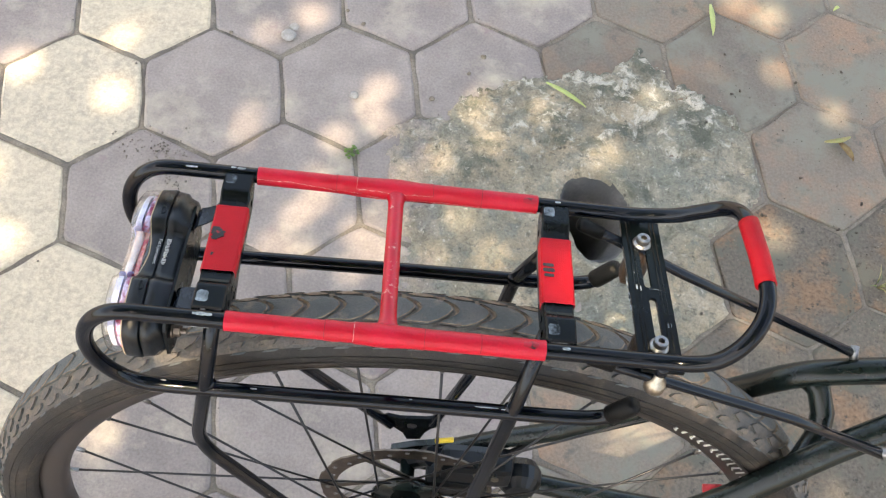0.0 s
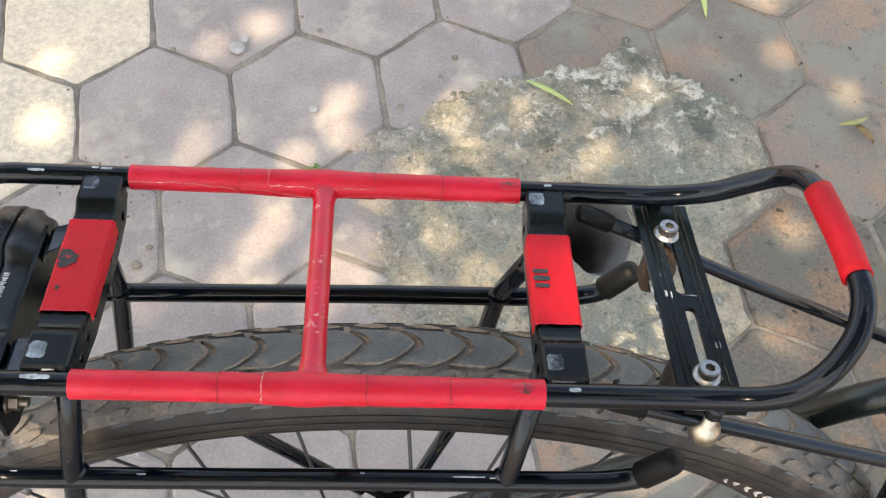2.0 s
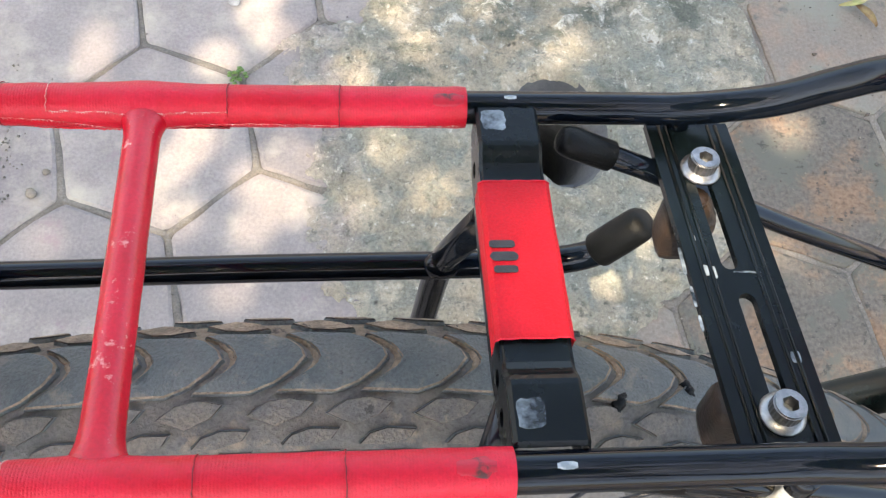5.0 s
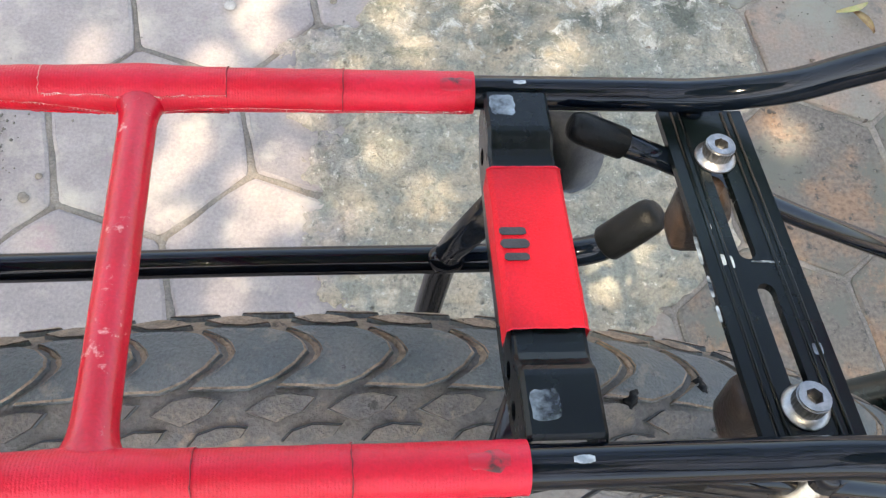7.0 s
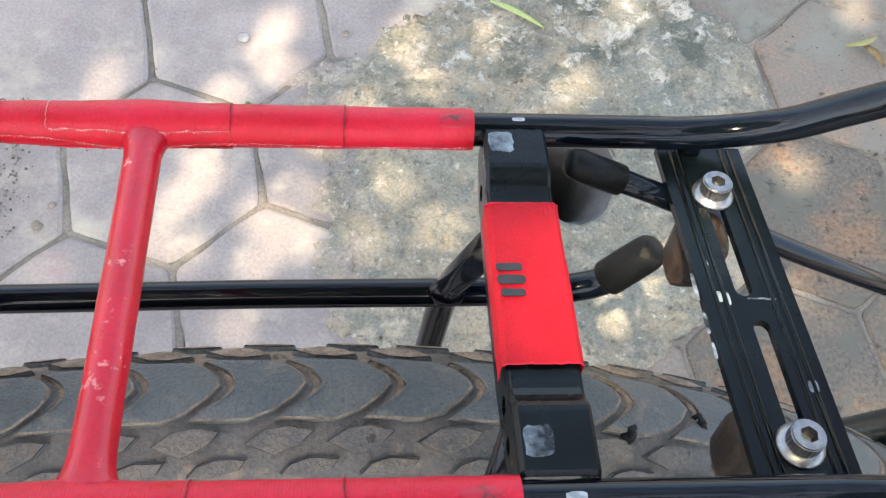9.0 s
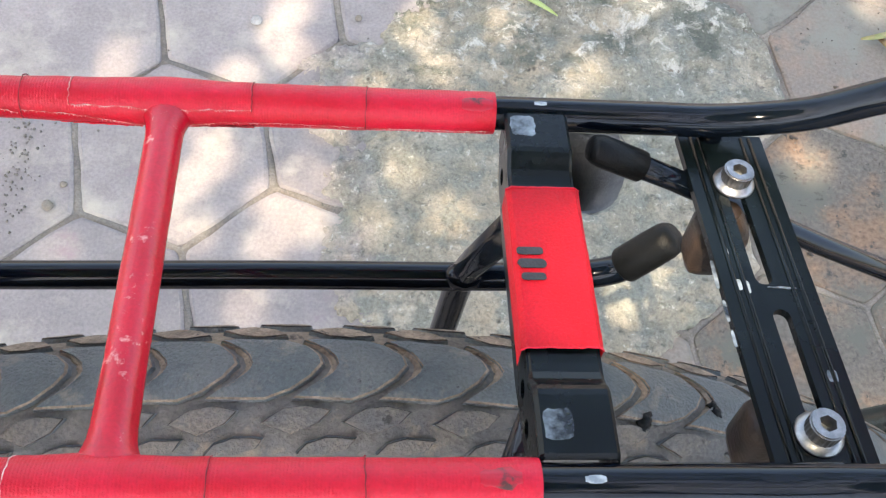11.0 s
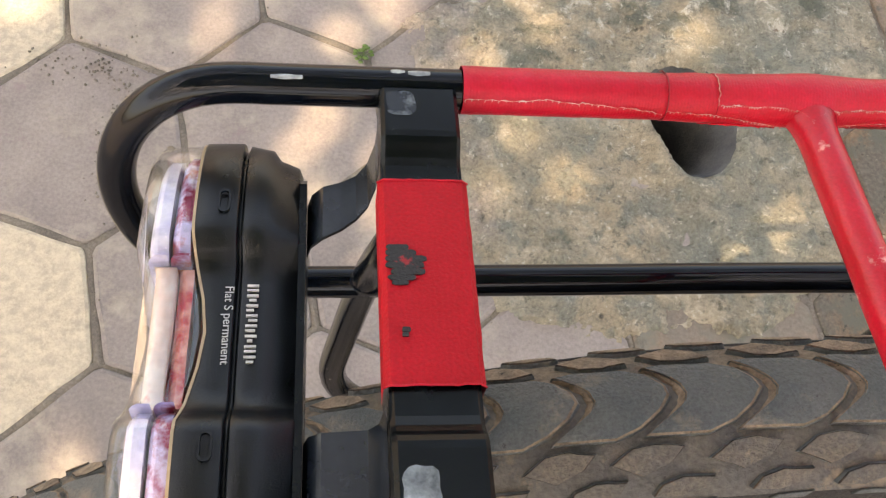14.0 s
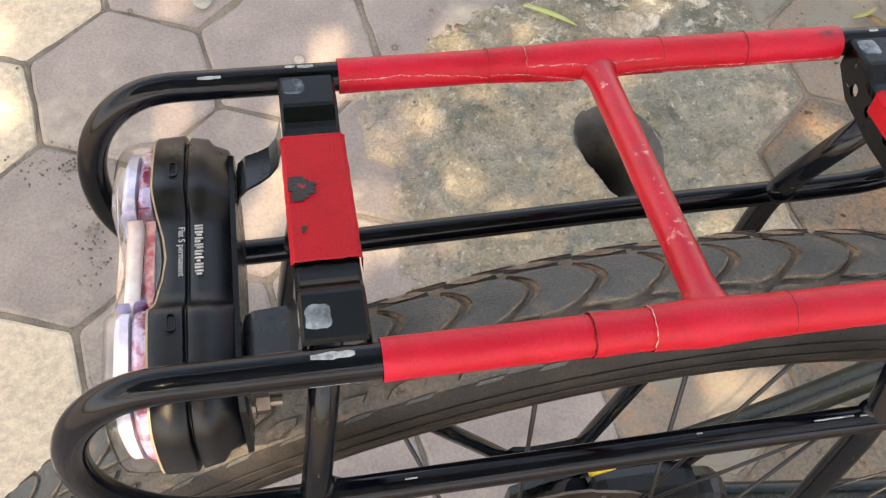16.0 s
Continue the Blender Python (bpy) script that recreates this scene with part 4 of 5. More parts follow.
# bracket plates: pressed channels with holed flanges, taped in the middle
for x0, x1, marks in ((-101.8, -84.6, 0), (90.4, 107.5, 1)):
    xc = (x0 + x1) / 2
    prof = [(y, z + 1.6) for y, z in ((52, 0.5), (50.5, 1.6), (38.5, 1.6), (37, 1.4), (35.8, 0.7), (34.6, -0.4), (33.2, -1.4), (31.4, -2.0), (29, -2.2), (0, -2.2), (-23.5, -2.2), (-26, -2.0), (-28, -1.4), (-29.5, -0.4), (-30.7, 0.7), (-32, 1.4), (-33.5, 1.6), (-47, 1.6), (-48, 0.5))]
    bm = bmesh.new()
    rows = []
    for y, z in prof:
        rows.append([bm.verts.new(mm(x, y, z + dz)) for x, dz in ((x0, -3.5), (x0, -0.9), (x0 + 0.9, 0), (x1 - 0.9, 0), (x1, -0.9), (x1, -3.5))])
    for a, b in zip(rows, rows[1:]):
        for k in range(5):
            bm.faces.new((a[k], b[k], b[k + 1], a[k + 1]))
    bracket = part("bracket", bm, plate_paint, rack, smooth=False)
    for xf in (x0, x1 - 1.3):
        fl = bmesh.new()
        line = [(50, 1), (50, -7), (40, -14), (20, -17), (-20, -17), (-38, -14), (-47, -7), (-47, 1), (-31, 0.5), (-28, -1), (33, -1), (36, 0.5)]
        slab(fl, line, [circle(y, -8.5, 2.4, 12) for y in (38, 27, 14, 0, -14, -26, -36)], 0, 1.3, Matrix(((0, 0, 0.001, xf / 1000), (0.001, 0, 0, 0), (0, 0.001, 0, 0), (0, 0, 0, 1))))
        part("flange", fl, flange_paint, bracket, "black flange with round holes", smooth=False)
    tb = bmesh.new()
    rows = []
    for k in range(25):
        y = 26.8 - 47.2 * k / 24
        w = 0.25 * noise.noise(Vector((y * 0.2, x0, 0)))
        rows.append([tb.verts.new(mm(x, y + 0.15 * noise.noise(Vector((x, y, 5))), z)) for x, z in ((x0 - 0.9, -8 + w), (x0 - 0.9 - w, -0.8), (x0 + 0.3, 0.5), (xc, 0.7 + w * 0.3), (x1 - 0.3, 0.5), (x1 + 0.9 + w, -0.8), (x1 + 0.9, -7 + w))])
    for a, b in zip(rows, rows[1:]):
        for k in range(6):
            tb.faces.new((a[k], b[k], b[k + 1], a[k + 1]))
    part("bracket_tape", tb, red_cloth, rack, "red cloth tape with a black mark", smooth=False)
    for yy in (26.8, -20.4):
        fr = bmesh.new()
        sweep(fr, [mm(x0 - 1 + (x1 - x0 + 2) * i / 14, yy + 0.3 * noise.noise(Vector((i * 0.9, yy, 0))), 0.65 - (1.2 if i in (0, 14) else 0)) for i in range(15)], 0.00022, 5)
        part("tape_edge", fr, red_tape, rack)
    # pale patches near both ends of the plate
    for y, h in ((46, 3.4), (-40.5, 3.6)):
        bm = bmesh.new()
        loop = []
        for i in range(18):
            a = 2 * math.pi * i / 18
            e = 1 + 0.18 * noise.noise(Vector((math.cos(a) * 2, math.sin(a) * 2, y + x0)))
            loop.append((x0 + 4.6 + 3.2 * e * max(-1, min(1, 1.25 * math.cos(a))), y + h * e * max(-1, min(1, 1.25 * math.sin(a)))))
        slab(bm, loop, [], 3.15, 3.28, Matrix.Scale(0.001, 4))
        part("worn_patch", bm, pale_spot, bracket, "pale patch on the black plate", smooth=False)


def bars(name, specs, mat, parent, label="", z0=0.75, z1=1.0):
    """Small flat marks: centre, half sizes and turn, in millimetres."""
    for cx, cy, hx, hy in specs:
        bm = bmesh.new()
        loop = [(cx + hx * c * (1 + 0.10 * noise.noise(Vector((c * 3, s * 3, cy)))), cy + hy * s * (1 + 0.10 * noise.noise(Vector((c * 3, s * 3, cx))))) for c, s in ((1, 0.6), (0.8, 1), (0, 1.05), (-0.8, 1), (-1, 0.6), (-1.05, 0), (-1, -0.6), (-0.8, -1), (0, -1.05), (0.8, -1), (1, -0.6), (1.05, 0))]
        slab(bm, loop, [], z0, z1, Matrix.Scale(0.001, 4))
        part(name, bm, mat, parent, label, smooth=False)


bars("tape_mark", [(93.6, 6.4, 3.2, 1.1), (93.8, 2.7, 3.3, 1.3), (93.9, -1.1, 2.9, 1.0)], black_tape, rack, "black tape mark")
bars("tape_mark", [(-99.2, 9.6, 2.2, 0.6), (-98.6, 8.3, 2.9, 0.66), (-97.6, 6.9, 4.0, 0.7), (-97.9, 5.4, 3.7, 0.72), (-97.3, 3.9, 3.3, 0.7), (-98.6, 2.5, 2.6, 0.6), (-99.0, 1.3, 1.6, 0.5), (-98.2, -9.0, 0.8, 0.5), (-98.4, -10.1, 0.6, 0.45)], torn_tape, rack, "black scuffed tape remnant")


def chip(x0, x1, y, ang, half, r=R_TUBE + 0.00012, mat=chip_pale, parent=rack, seed=0):
    """A paint chip on a tube that runs along x."""
    bm = bmesh.new()
    rows = []
    n = 9
    for i in range(n):
        t = i / (n - 1)
        x = x0 + (x1 - x0) * t
        w = half * (math.sin(math.pi * (0.12 + 0.76 * t)) ** 0.5) * (1 + 0.4 * noise.noise(Vector((x, seed, 0))))
        rows.append([bm.verts.new(mm(x, y(x), DECK_Z) + Vector((0, math.cos(radians(ang + w * s)), math.sin(radians(ang + w * s)))) * rr) for s, rr in ((-1, r - 0.0002), (-0.8, r), (0, r), (0.8, r), (1, r - 0.0002))])
    for a, b in zip(rows, rows[1:]):
        for k in range(4):
            bm.faces.new((a[k], a[k + 1], b[k + 1], b[k]))
    part("paint_chip", bm, mat, parent, "bare pale chip in the paint")


for x0, ry, ang in ((79, far_y, 112), (77.5, near_y, 96)):
    chip(x0, x0 + 8.5, ry, ang, 22, R_TAPE + 0.00040, tape_smudge, seed=x0)
chip(-125.7, -118.7, far_y, 112, 8, seed=1)
chip(-99.2, -96, far_y, 82, 8, seed=2)
chip(-95.3, -90.3, far_y, 86, 10, seed=3)
chip(98.9, 102.3, far_y, 95, 9, seed=4)
chip(99, 103.4, near_y, 96, 12, seed=5)
chip(-100, -89.4, near_y, 91, 14, seed=6)
chip(-101, -91, near_y, 222, 9, seed=7)
for x0, x1, ang in ((60, 74, 95), (76, 79, 100), (-76, -72, 100), (-130, -127, 90), (20, 22, 80)):
    chip(x0, x1, lambda x: LOW[-1][0], ang, 4, mat=chip_pale, seed=x0)
for ob in [o for o in rack.children if o.name.startswith("paint_chip")][-5:]:
    ob.matrix_local = TURN @ Matrix.Translation(mm(0, 0, LOW[-1][1] + 1 - DECK_Z))

# grooved plate with two slots, hung under the rails
sb = bmesh.new()
slab(sb, [(142.4, 56), (166.9, 56), (170.4, -53.5), (146.0, -53.5)], [capsule(155, 24, 17.5, 2.3, turn=0.034), capsule(158, -22, 16.5, 2.3, turn=0.034)], 0, 2.4, Matrix.Translation(mm(0, 0, -10.9)) @ Matrix.Scale(0.001, 4))
plate = part("slotted_plate", sb, plate_paint, rack, smooth=False)
for off in (-8.6, -6.2, 6.2, 8.6):
    part("rib", tube([mm(154.6 + off, 55, -8.6), mm(158.2 + off, -53, -8.6)], 0.0006, 10), plate_paint, plate)
for y in (57.0, -52.8):
    part("lug", tube([mm(152 if y > 0 else 157, y - 1, -10), mm(152 if y > 0 else 157, y - 1, -3)], 0.0036, 14), black_paint, plate)
bars("scratch", [(148.5, 4, 0.8, 1.6), (150.6, 3.4, 0.7, 1.8), (158.5, 3.4, 2.6, 0.25), (162, 3.2, 1.4, 0.3), (165.5, -22, 1.2, 1.5), (147.6, 14.5, 0.5, 0.9), (142.9, 7, 0.5, 4.2), (143.4, -4, 0.45, 3.0), (143.6, -12, 0.4, 2.2)], pale_spot, plate, "pale scratch", -8.55, -8.38)
for x, y in ((154.8, 38.0), (157.5, -37.2)):
    m = Matrix.Translation(mm(x, y, -8.5)) @ Matrix.Rotation(0.3, 4, "Z")
    bolt = part("bolt", lathe(bmesh.new(), [(0.0056, 0), (0.0058, 0.0003), (0.0057, 0.0009), (0.0051, 0.0013), (0.0045, 0.0020), (0.0040, 0.0021)], 30, m), steel, plate, "silver washer and socket bolt")
    kn = [(0.0040 + (0.00014 if k % 2 else 0)) for k in range(48)]
    bm = bmesh.new()
    slab(bm, [(kn[k] * 1000 * math.cos(2 * math.pi * k / 48), kn[k] * 1000 * math.sin(2 * math.pi * k / 48)) for k in range(48)], [circle(0, 0, 2.1, 6)], 1.2, 5.4, m @ Matrix.Scale(0.001, 4))
    slab(bm, circle(0, 0, 3.7, 32), [circle(0, 0, 2.1, 6)], 5.4, 5.9, m @ Matrix.Scale(0.001, 4))
    part("bolt_head", bm, steel, bolt, smooth=False)
# stay rods to the seat stays, their clamps and bolts
for s, pts in ((1, [(117.5, 46, -9.5), (139, 45.5, -20), (190, 43, -47), (328, 40, -117)]), (-1, [(120, -47, -12), (150, -46.5, -25), (251, -45.5, -64), (322, -45, -101)])):
    rod = part("stay_rod", tube([low(*p) for p in pts], 0.0034, 14), black_paint, rack)
    a, b = low(*pts[0]), low(*pts[1])
    d = (b - a).normalized()
    part("end_cap", tube([a - d * 0.004, a - d * 0.0035, a - d * 0.002, a, a + d * 0.013, a + d * 0.0135], lambda q: (0.002, 0.0035, 0.0042, 0.0045, 0.0045, 0.0036)[round(q * 5)], 16), cap_rubber, rod, "black rubber end cap")
    e = low(*pts[-1])
    bm = tube([e + Vector((0, s * -0.004, -0.002)), e + Vector((0, s * 0.003, 0.005))], 0.0031, 6)
    part("rod_bolt", bm, steel, rod, "silver bolt")
    bm = box(bmesh.new(), mm(145.5, s * 30 - 6.5, -34), mm(160, s * 30 + 6.5, -14), 0.004)
    sweep(bm, [mm(153, s * 30, -16), mm(153, s * 30, -10)], 0.003, 10)
    part("clamp", bm, clamp_brown, rack, "dark brown clamp block")
bm = lathe(bmesh.new(), [(0.0025, 0.016), (0.0028, 0.005), (0.0055, 0.003), (0.0062, 0.0), (0.006, -0.004), (0.0045, -0.006), (0.002, -0.0066)], 20, Matrix.Translation(mm(158.3, -52.1, -24)))
part("clamp_bolt", bm, brassy, rack, "dull zinc round-headed bolt")

# ---- tail light ----
light = thing("tail_light", "black bicycle tail lamp with clear ribbed lens and red core", "tail light", RACK)
LY, LZ, DIP = 0.6, -33.4, 3.6


def outline(scale=1.0, n=144, grow=0.0):
    """The lamp's figure-of-eight outline in y, z."""
    pts = []
    for k in range(n):
        a = 2 * math.pi * k / n
        c, s = math.cos(a), math.sin(a)
        y = (55.5 + grow) * math.copysign(abs(c) ** 0.62, c)
        h = 15.4 + 6.0 * (1 - math.cos(math.pi * max(0, min(1, (abs(y) - 16) / 7)))) / 2
        z = (h + grow) * math.copysign(abs(s) ** 0.60, s)
        pts.append((y * scale, z * (0.5 + 0.5 * scale)))
    return pts


def loft(bm, sections, close=True, dip=0.0):
    """Skin through sections; dip draws the waist in towards the rack."""
    rows = [[bm.verts.new(mm(x + (dip * (1 + math.cos(math.pi * min(1, abs(y) / 24))) / 2 if x < -140 else 0), LY + y, LZ + z)) for y, z in outline(sc, grow=g)] for x, sc, g in sections]
    for a, b in zip(rows, rows[1:]):
        for k in range(len(a)):
            bm.faces.new((a[k], a[(k + 1) % len(a)], b[(k + 1) % len(a)], b[k]))
    if close:
        bm.faces.new(rows[0][::-1])
        bm.faces.new(rows[-1])
    bmesh.ops.recalc_face_normals(bm, faces=bm.faces)
    return bm


housing = part("housing", loft(bmesh.new(), [(-141.2, 0.985, 0), (-140.8, 1, 0.2), (-132.6, 1, 0.4), (-132.1, 0.995, 0)], dip=DIP), black_plastic, light, "matt black plastic body")
part("rear_shell", loft(bmesh.new(), [(-131.3, 0.985, -0.6), (-130.8, 0.995, 0), (-125.5, 0.985, -0.5), (-123.8, 0.955, -1.5), (-119.5, 0.94, -2.5), (-118.6, 0.9, -3)]), black_plastic, light, "matt black plastic back shell")
part("seam", loft(bmesh.new(), [(-132.3, 0.97, -1), (-131.1, 0.97, -1)]), black_plastic, light)
part("edge_line", loft(bmesh.new(), [(-141.7, 0.99, 0.3), (-141.1, 0.99, 0.3)], False, DIP), edge_tan, light, "thin tan edge of the lens")
part("collar", loft(bmesh.new(), [(-141.3, 0.98, -0.3), (-136.5, 0.98, -0.3)], True, DIP), edge_olive, light, "olive translucent collar of the lens")
# hollow clear lens: outer and inner skin
bm = bmesh.new()
sec = [(-141.4, 0.985, 0), (-147, 0.985, -0.1), (-151.0, 0.98, -0.6), (-153.0, 0.955, -1.8), (-153.9, 0.88, -5)]
loft(bm, sec, True, DIP)
part("lens", bm, clear_lens, light, "clear plastic lens")


def insert(x0, x1, ya, yb, scale, grow, top=99.0):
    """A block behind the lens that follows its outline between ya and yb."""
    bm = bmesh.new()
    rows = [[bm.verts.new(mm(x, LY + max(ya, min(yb, y)), LZ + max(-top, min(top, z)))) for y, z in outline(scale, grow=g)] for x, g in ((x0, grow - 3.4), (x0 + 0.35, grow - 1.9), (x0 + 1.1, grow - 0.7), (x0 + 2.0, grow), (x1, grow))]
    for a, b in zip(rows, rows[1:]):
        for k in range(len(a)):
            bm.faces.new((a[k], a[(k + 1) % len(a)], b[(k + 1) % len(a)], b[k]))
    bm.faces.new(rows[0][::-1])
    bm.faces.new(rows[-1])
    bmesh.ops.recalc_face_normals(bm, faces=bm.faces)
    return bm


for ya, yb in ((17, 60), (-60, -17)):
    part("reflector", insert(-150.9, -146.6, ya, yb, 0.945, -2.0), reflector_sky, light, "lilac reflector, sky reflection in its colour", smooth=False)
    part("red_band", insert(-146.2, -142.0, ya, yb, 0.955, -1.4), reflector_red, light, "dark red reflector band", smooth=False)
part("lamp_core", insert(-149.7, -144.9, -16.5, 16.5, 0.955, -0.6, 14.4), window_glow, light, "lamp window, sun glow in its peach colour")
part("core_block", insert(-144.8, -141.2, -16.2, 16.2, 0.955, -1.4, 13.9), core_red, light, "red core behind the window", smooth=False)
part("circuit_board", insert(-140.6, -139.4, -15.5, 15.5, 0.955, -1.6, 13.8), circuit_teal, light, "pale teal circuit board", smooth=False)
for yy in (29.9, -26.4):
    z = LZ + 21.5
    bm = bmesh.new()
    slab(bm, capsule(-135.2, yy, 1.7, 1.35), [capsule(-135.2, yy, 1.6, 0.9)], z - 0.3, z + 0.35, Matrix.Scale(0.001, 4))
    part("clip_slot", bm, black_plastic, housing, smooth=False)


def words(body, size, m, mat, parent, label):
    cu = bpy.data.curves.new("lettering", "FONT")
    cu.body, cu.size, cu.extrude = body, size, 0.00005
    tmp = bpy.data.objects.new("lettering", cu)
    scene.collection.objects.link(tmp)
    bpy.context.view_layer.update()
    me = bpy.data.meshes.new_from_object(tmp.evaluated_get(bpy.context.evaluated_depsgraph_get()))
    bpy.data.objects.remove(tmp)
    me.materials.clear()
    me.materials.append(mat)
    ob = new("lettering", me)
    ob.parent = parent
    ob.matrix_local = m
    return tagged(ob, label)


ZT = LZ + 15.9
words("Flat S permanent", 0.0027, Matrix.Translation(mm(-134.2, 11.5, ZT + 0.1)) @ Matrix.Rotation(radians(-90), 4, "Z"), lettering, housing, "small pale lettering")
# the maker's mark: plain bars
for k in range(8):
    yc = 11.2 - k * 2.42
    for dy, x0, x1 in ((0.55, -129.7, -127.3), (-0.55, -129.7 + 0.5 * (k % 2), -127.3 - 0.4 * (k % 3))):
        bm = bmesh.new()
        slab(bm, [(x0, yc + dy - 0.27), (x1, yc + dy - 0.27), (x1, yc + dy + 0.27), (x0, yc + dy + 0.27)], [], ZT - 0.6, ZT - 0.1, Matrix.Scale(0.001, 4))
        part("mark", bm, lettering, light, "pale bar of the maker's mark", smooth=False)
# mounting bracket behind the lamp: a strap and two bent tabs
mount = thing("lamp_bracket", "black sheet-steel bracket holding the tail lamp", "bracket", RACK)
bm = bmesh.new()
slab(bm, [(38, -16), (-46, -16), (-50, -22), (-50, -44), (-40, -50), (30, -50), (40, -42), (42, -20)], [], -119.2, -117.6, Matrix(((0, 0, 0.001, 0), (0.001, 0, 0, 0), (0, 0.001, 0, 0), (0, 0, 0, 1))))
part("strap", bm, plate_paint, mount, smooth=False)


def strip(prof, half, thick=0.0011):
    """A bent sheet tab: prof gives x, y centre, z along it; half its half width in y at each place."""
    bm = bmesh.new()
    rows = []
    for (x, y, z), h in zip(prof, half):
        rows.append([bm.verts.new(mm(x, y + s * h, z) + Vector((0, 0, dz))) for s, dz in ((-1, 0), (1, 0), (1, -thick), (-1, -thick))])
    for a, b in zip(rows, rows[1:]):
        for k in range(4):
            bm.faces.new((a[k], a[(k + 1) % 4], b[(k + 1) % 4], b[k]))
    bm.faces.new(rows[0][::-1])
    bm.faces.new(rows[-1])
    bmesh.ops.recalc_face_normals(bm, faces=bm.faces)
    return bm


part("tab", strip([(-117.5, 29, -22), (-116.5, 29.3, -18), (-114, 30, -15.6), (-110, 31.5, -15.2), (-106.5, 34, -15.2), (-104, 36.5, -13.8), (-102.5, 37.5, -8), (-102.2, 37.5, -3)], [7, 7, 7, 6.5, 6, 6, 6, 6]), tab_paint, mount, "black bent tab", smooth=False)
part("tab", strip([(-117.5, -31, -22), (-116.5, -31, -18), (-114, -31, -16), (-109, -31, -15.4), (-105, -31, -15), (-103, -31, -12), (-102.2, -31, -3)], [8.5] * 7), tab_paint, mount, "black bent tab", smooth=False)
bm = tube([mm(-117, -42, -31), mm(-108.5, -42, -31)], 0.0019, 12)
sweep(bm, [mm(-116.6, -42, -31), mm(-115.6, -42, -31)], 0.0046, 16)
sweep(bm, [mm(-115.4, -42, -31), mm(-111.8, -42, -31)], 0.0036, 6)
part("mount_bolt", bm, rotor_steel, mount, "grey steel bolt with nut and washer", smooth=False)

# ---- bicycle: rear wheel, brake, hub and seat stays ----
bike = thing("bicycle", "black bicycle leaning over on hexagonal pavers", "bicycle", BIKE)
WC = mm(22, -2.6, -397.8)
WHEEL = Matrix.Translation(WC) @ Matrix.Rotation(radians(1.2), 4, "Z")
RB = 0.315


def ring(bm, profile, seg=180, closed=True):
    """profile: (radius, y) pairs turned round the axle."""
    rings = [[bm.verts.new((r * math.sin(a), y, r * math.cos(a))) for r, y in profile] for a in (2 * math.pi * k / seg for k in range(seg))]
    n = len(profile)
    for k in range(seg):
        a, b = rings[k], rings[(k + 1) % seg]
        for i in range(n if closed else n - 1):
            bm.faces.new((a[i], b[i], b[(i + 1) % n], a[(i + 1) % n]))
    return bm


def wheel_part(name, bm, mat, parent, label="", smooth=True):
    ob = part(name, bm, mat, parent, label, smooth)
    if parent is bike:
        ob.matrix_local = WHEEL
    return ob


SR_Y, SR_Z, SC = 0.0245, 0.0195, RB + 0.0135      # half width, half height and middle radius of the tyre's section
wheel = wheel_part("wheel", ring(bmesh.new(), [(RB + 0.001, -0.0125), (RB + 0.001, 0.0125), (RB - 0.006, 0.0125), (RB - 0.016, 0.0105), (RB - 0.021, 0.006), (RB - 0.022, 0.0), (RB - 0.021, -0.006), (RB - 0.016, -0.0105), (RB - 0.006, -0.0125)]), rim_black, bike, "dusty black rim with pale maker's lettering")
tyre_prof = [(SC + SR_Z * math.cos(a), SR_Y * math.sin(a)) for a in (radians(d) for d in range(-138, 139, 12))]
tyre = wheel_part("tyre", ring(bmesh.new(), tyre_prof, 200), [rubber, sidewall_rubber, shoulder_dust], wheel, "dusty worn black tyre")
# near flank: dark rubber carried higher, putting the frame's shade into the colour
for f in tyre.data.polygons:
    mid = sum((tyre.data.vertices[v].co for v in f.vertices), Vector()) / len(f.vertices)
    f.material_index = int(math.hypot(mid.x, mid.z) < SC + (0.011 if mid.y < 0 else 0.004))
    if mid.y > 0.012 and not f.material_index:
        f.material_index = 2
for s in (-1, 1):
    bm = bmesh.new()
    sweep(bm, [Vector(((RB + 0.0032) * math.sin(2 * math.pi * k / 120), s * 0.0132, (RB + 0.0032) * math.cos(2 * math.pi * k / 120))) for k in range(121)], 0.0012, 6, caps=False)
    wheel_part("bead_line", bm, bead_tan, wheel)


for s in (-1, 1):
    for deg in (74, 88, 112):
        rr, yy = SC + SR_Z * math.cos(radians(deg)), s * (SR_Y + 0.0001) * math.sin(radians(deg))
        wheel_part("flank_ring", sweep(bmesh.new(), [Vector((rr * math.sin(2 * math.pi * k / 160), yy, rr * math.cos(2 * math.pi * k / 160))) for k in range(161)], 0.0006, 5, caps=False), sidewall_rubber, wheel)


def on_tyre(u, v, h):
    """A place on the tyre: u along the tread and v across it in metres, h proud of it."""
    a = u / (SC + SR_Z)
    t = v / ((SR_Y + SR_Z) / 2 * 1.02)
    r, y = SC + (SR_Z + h) * math.cos(t), (SR_Y + h) * math.sin(t)
    return Vector((r * math.sin(a), y, r * math.cos(a)))


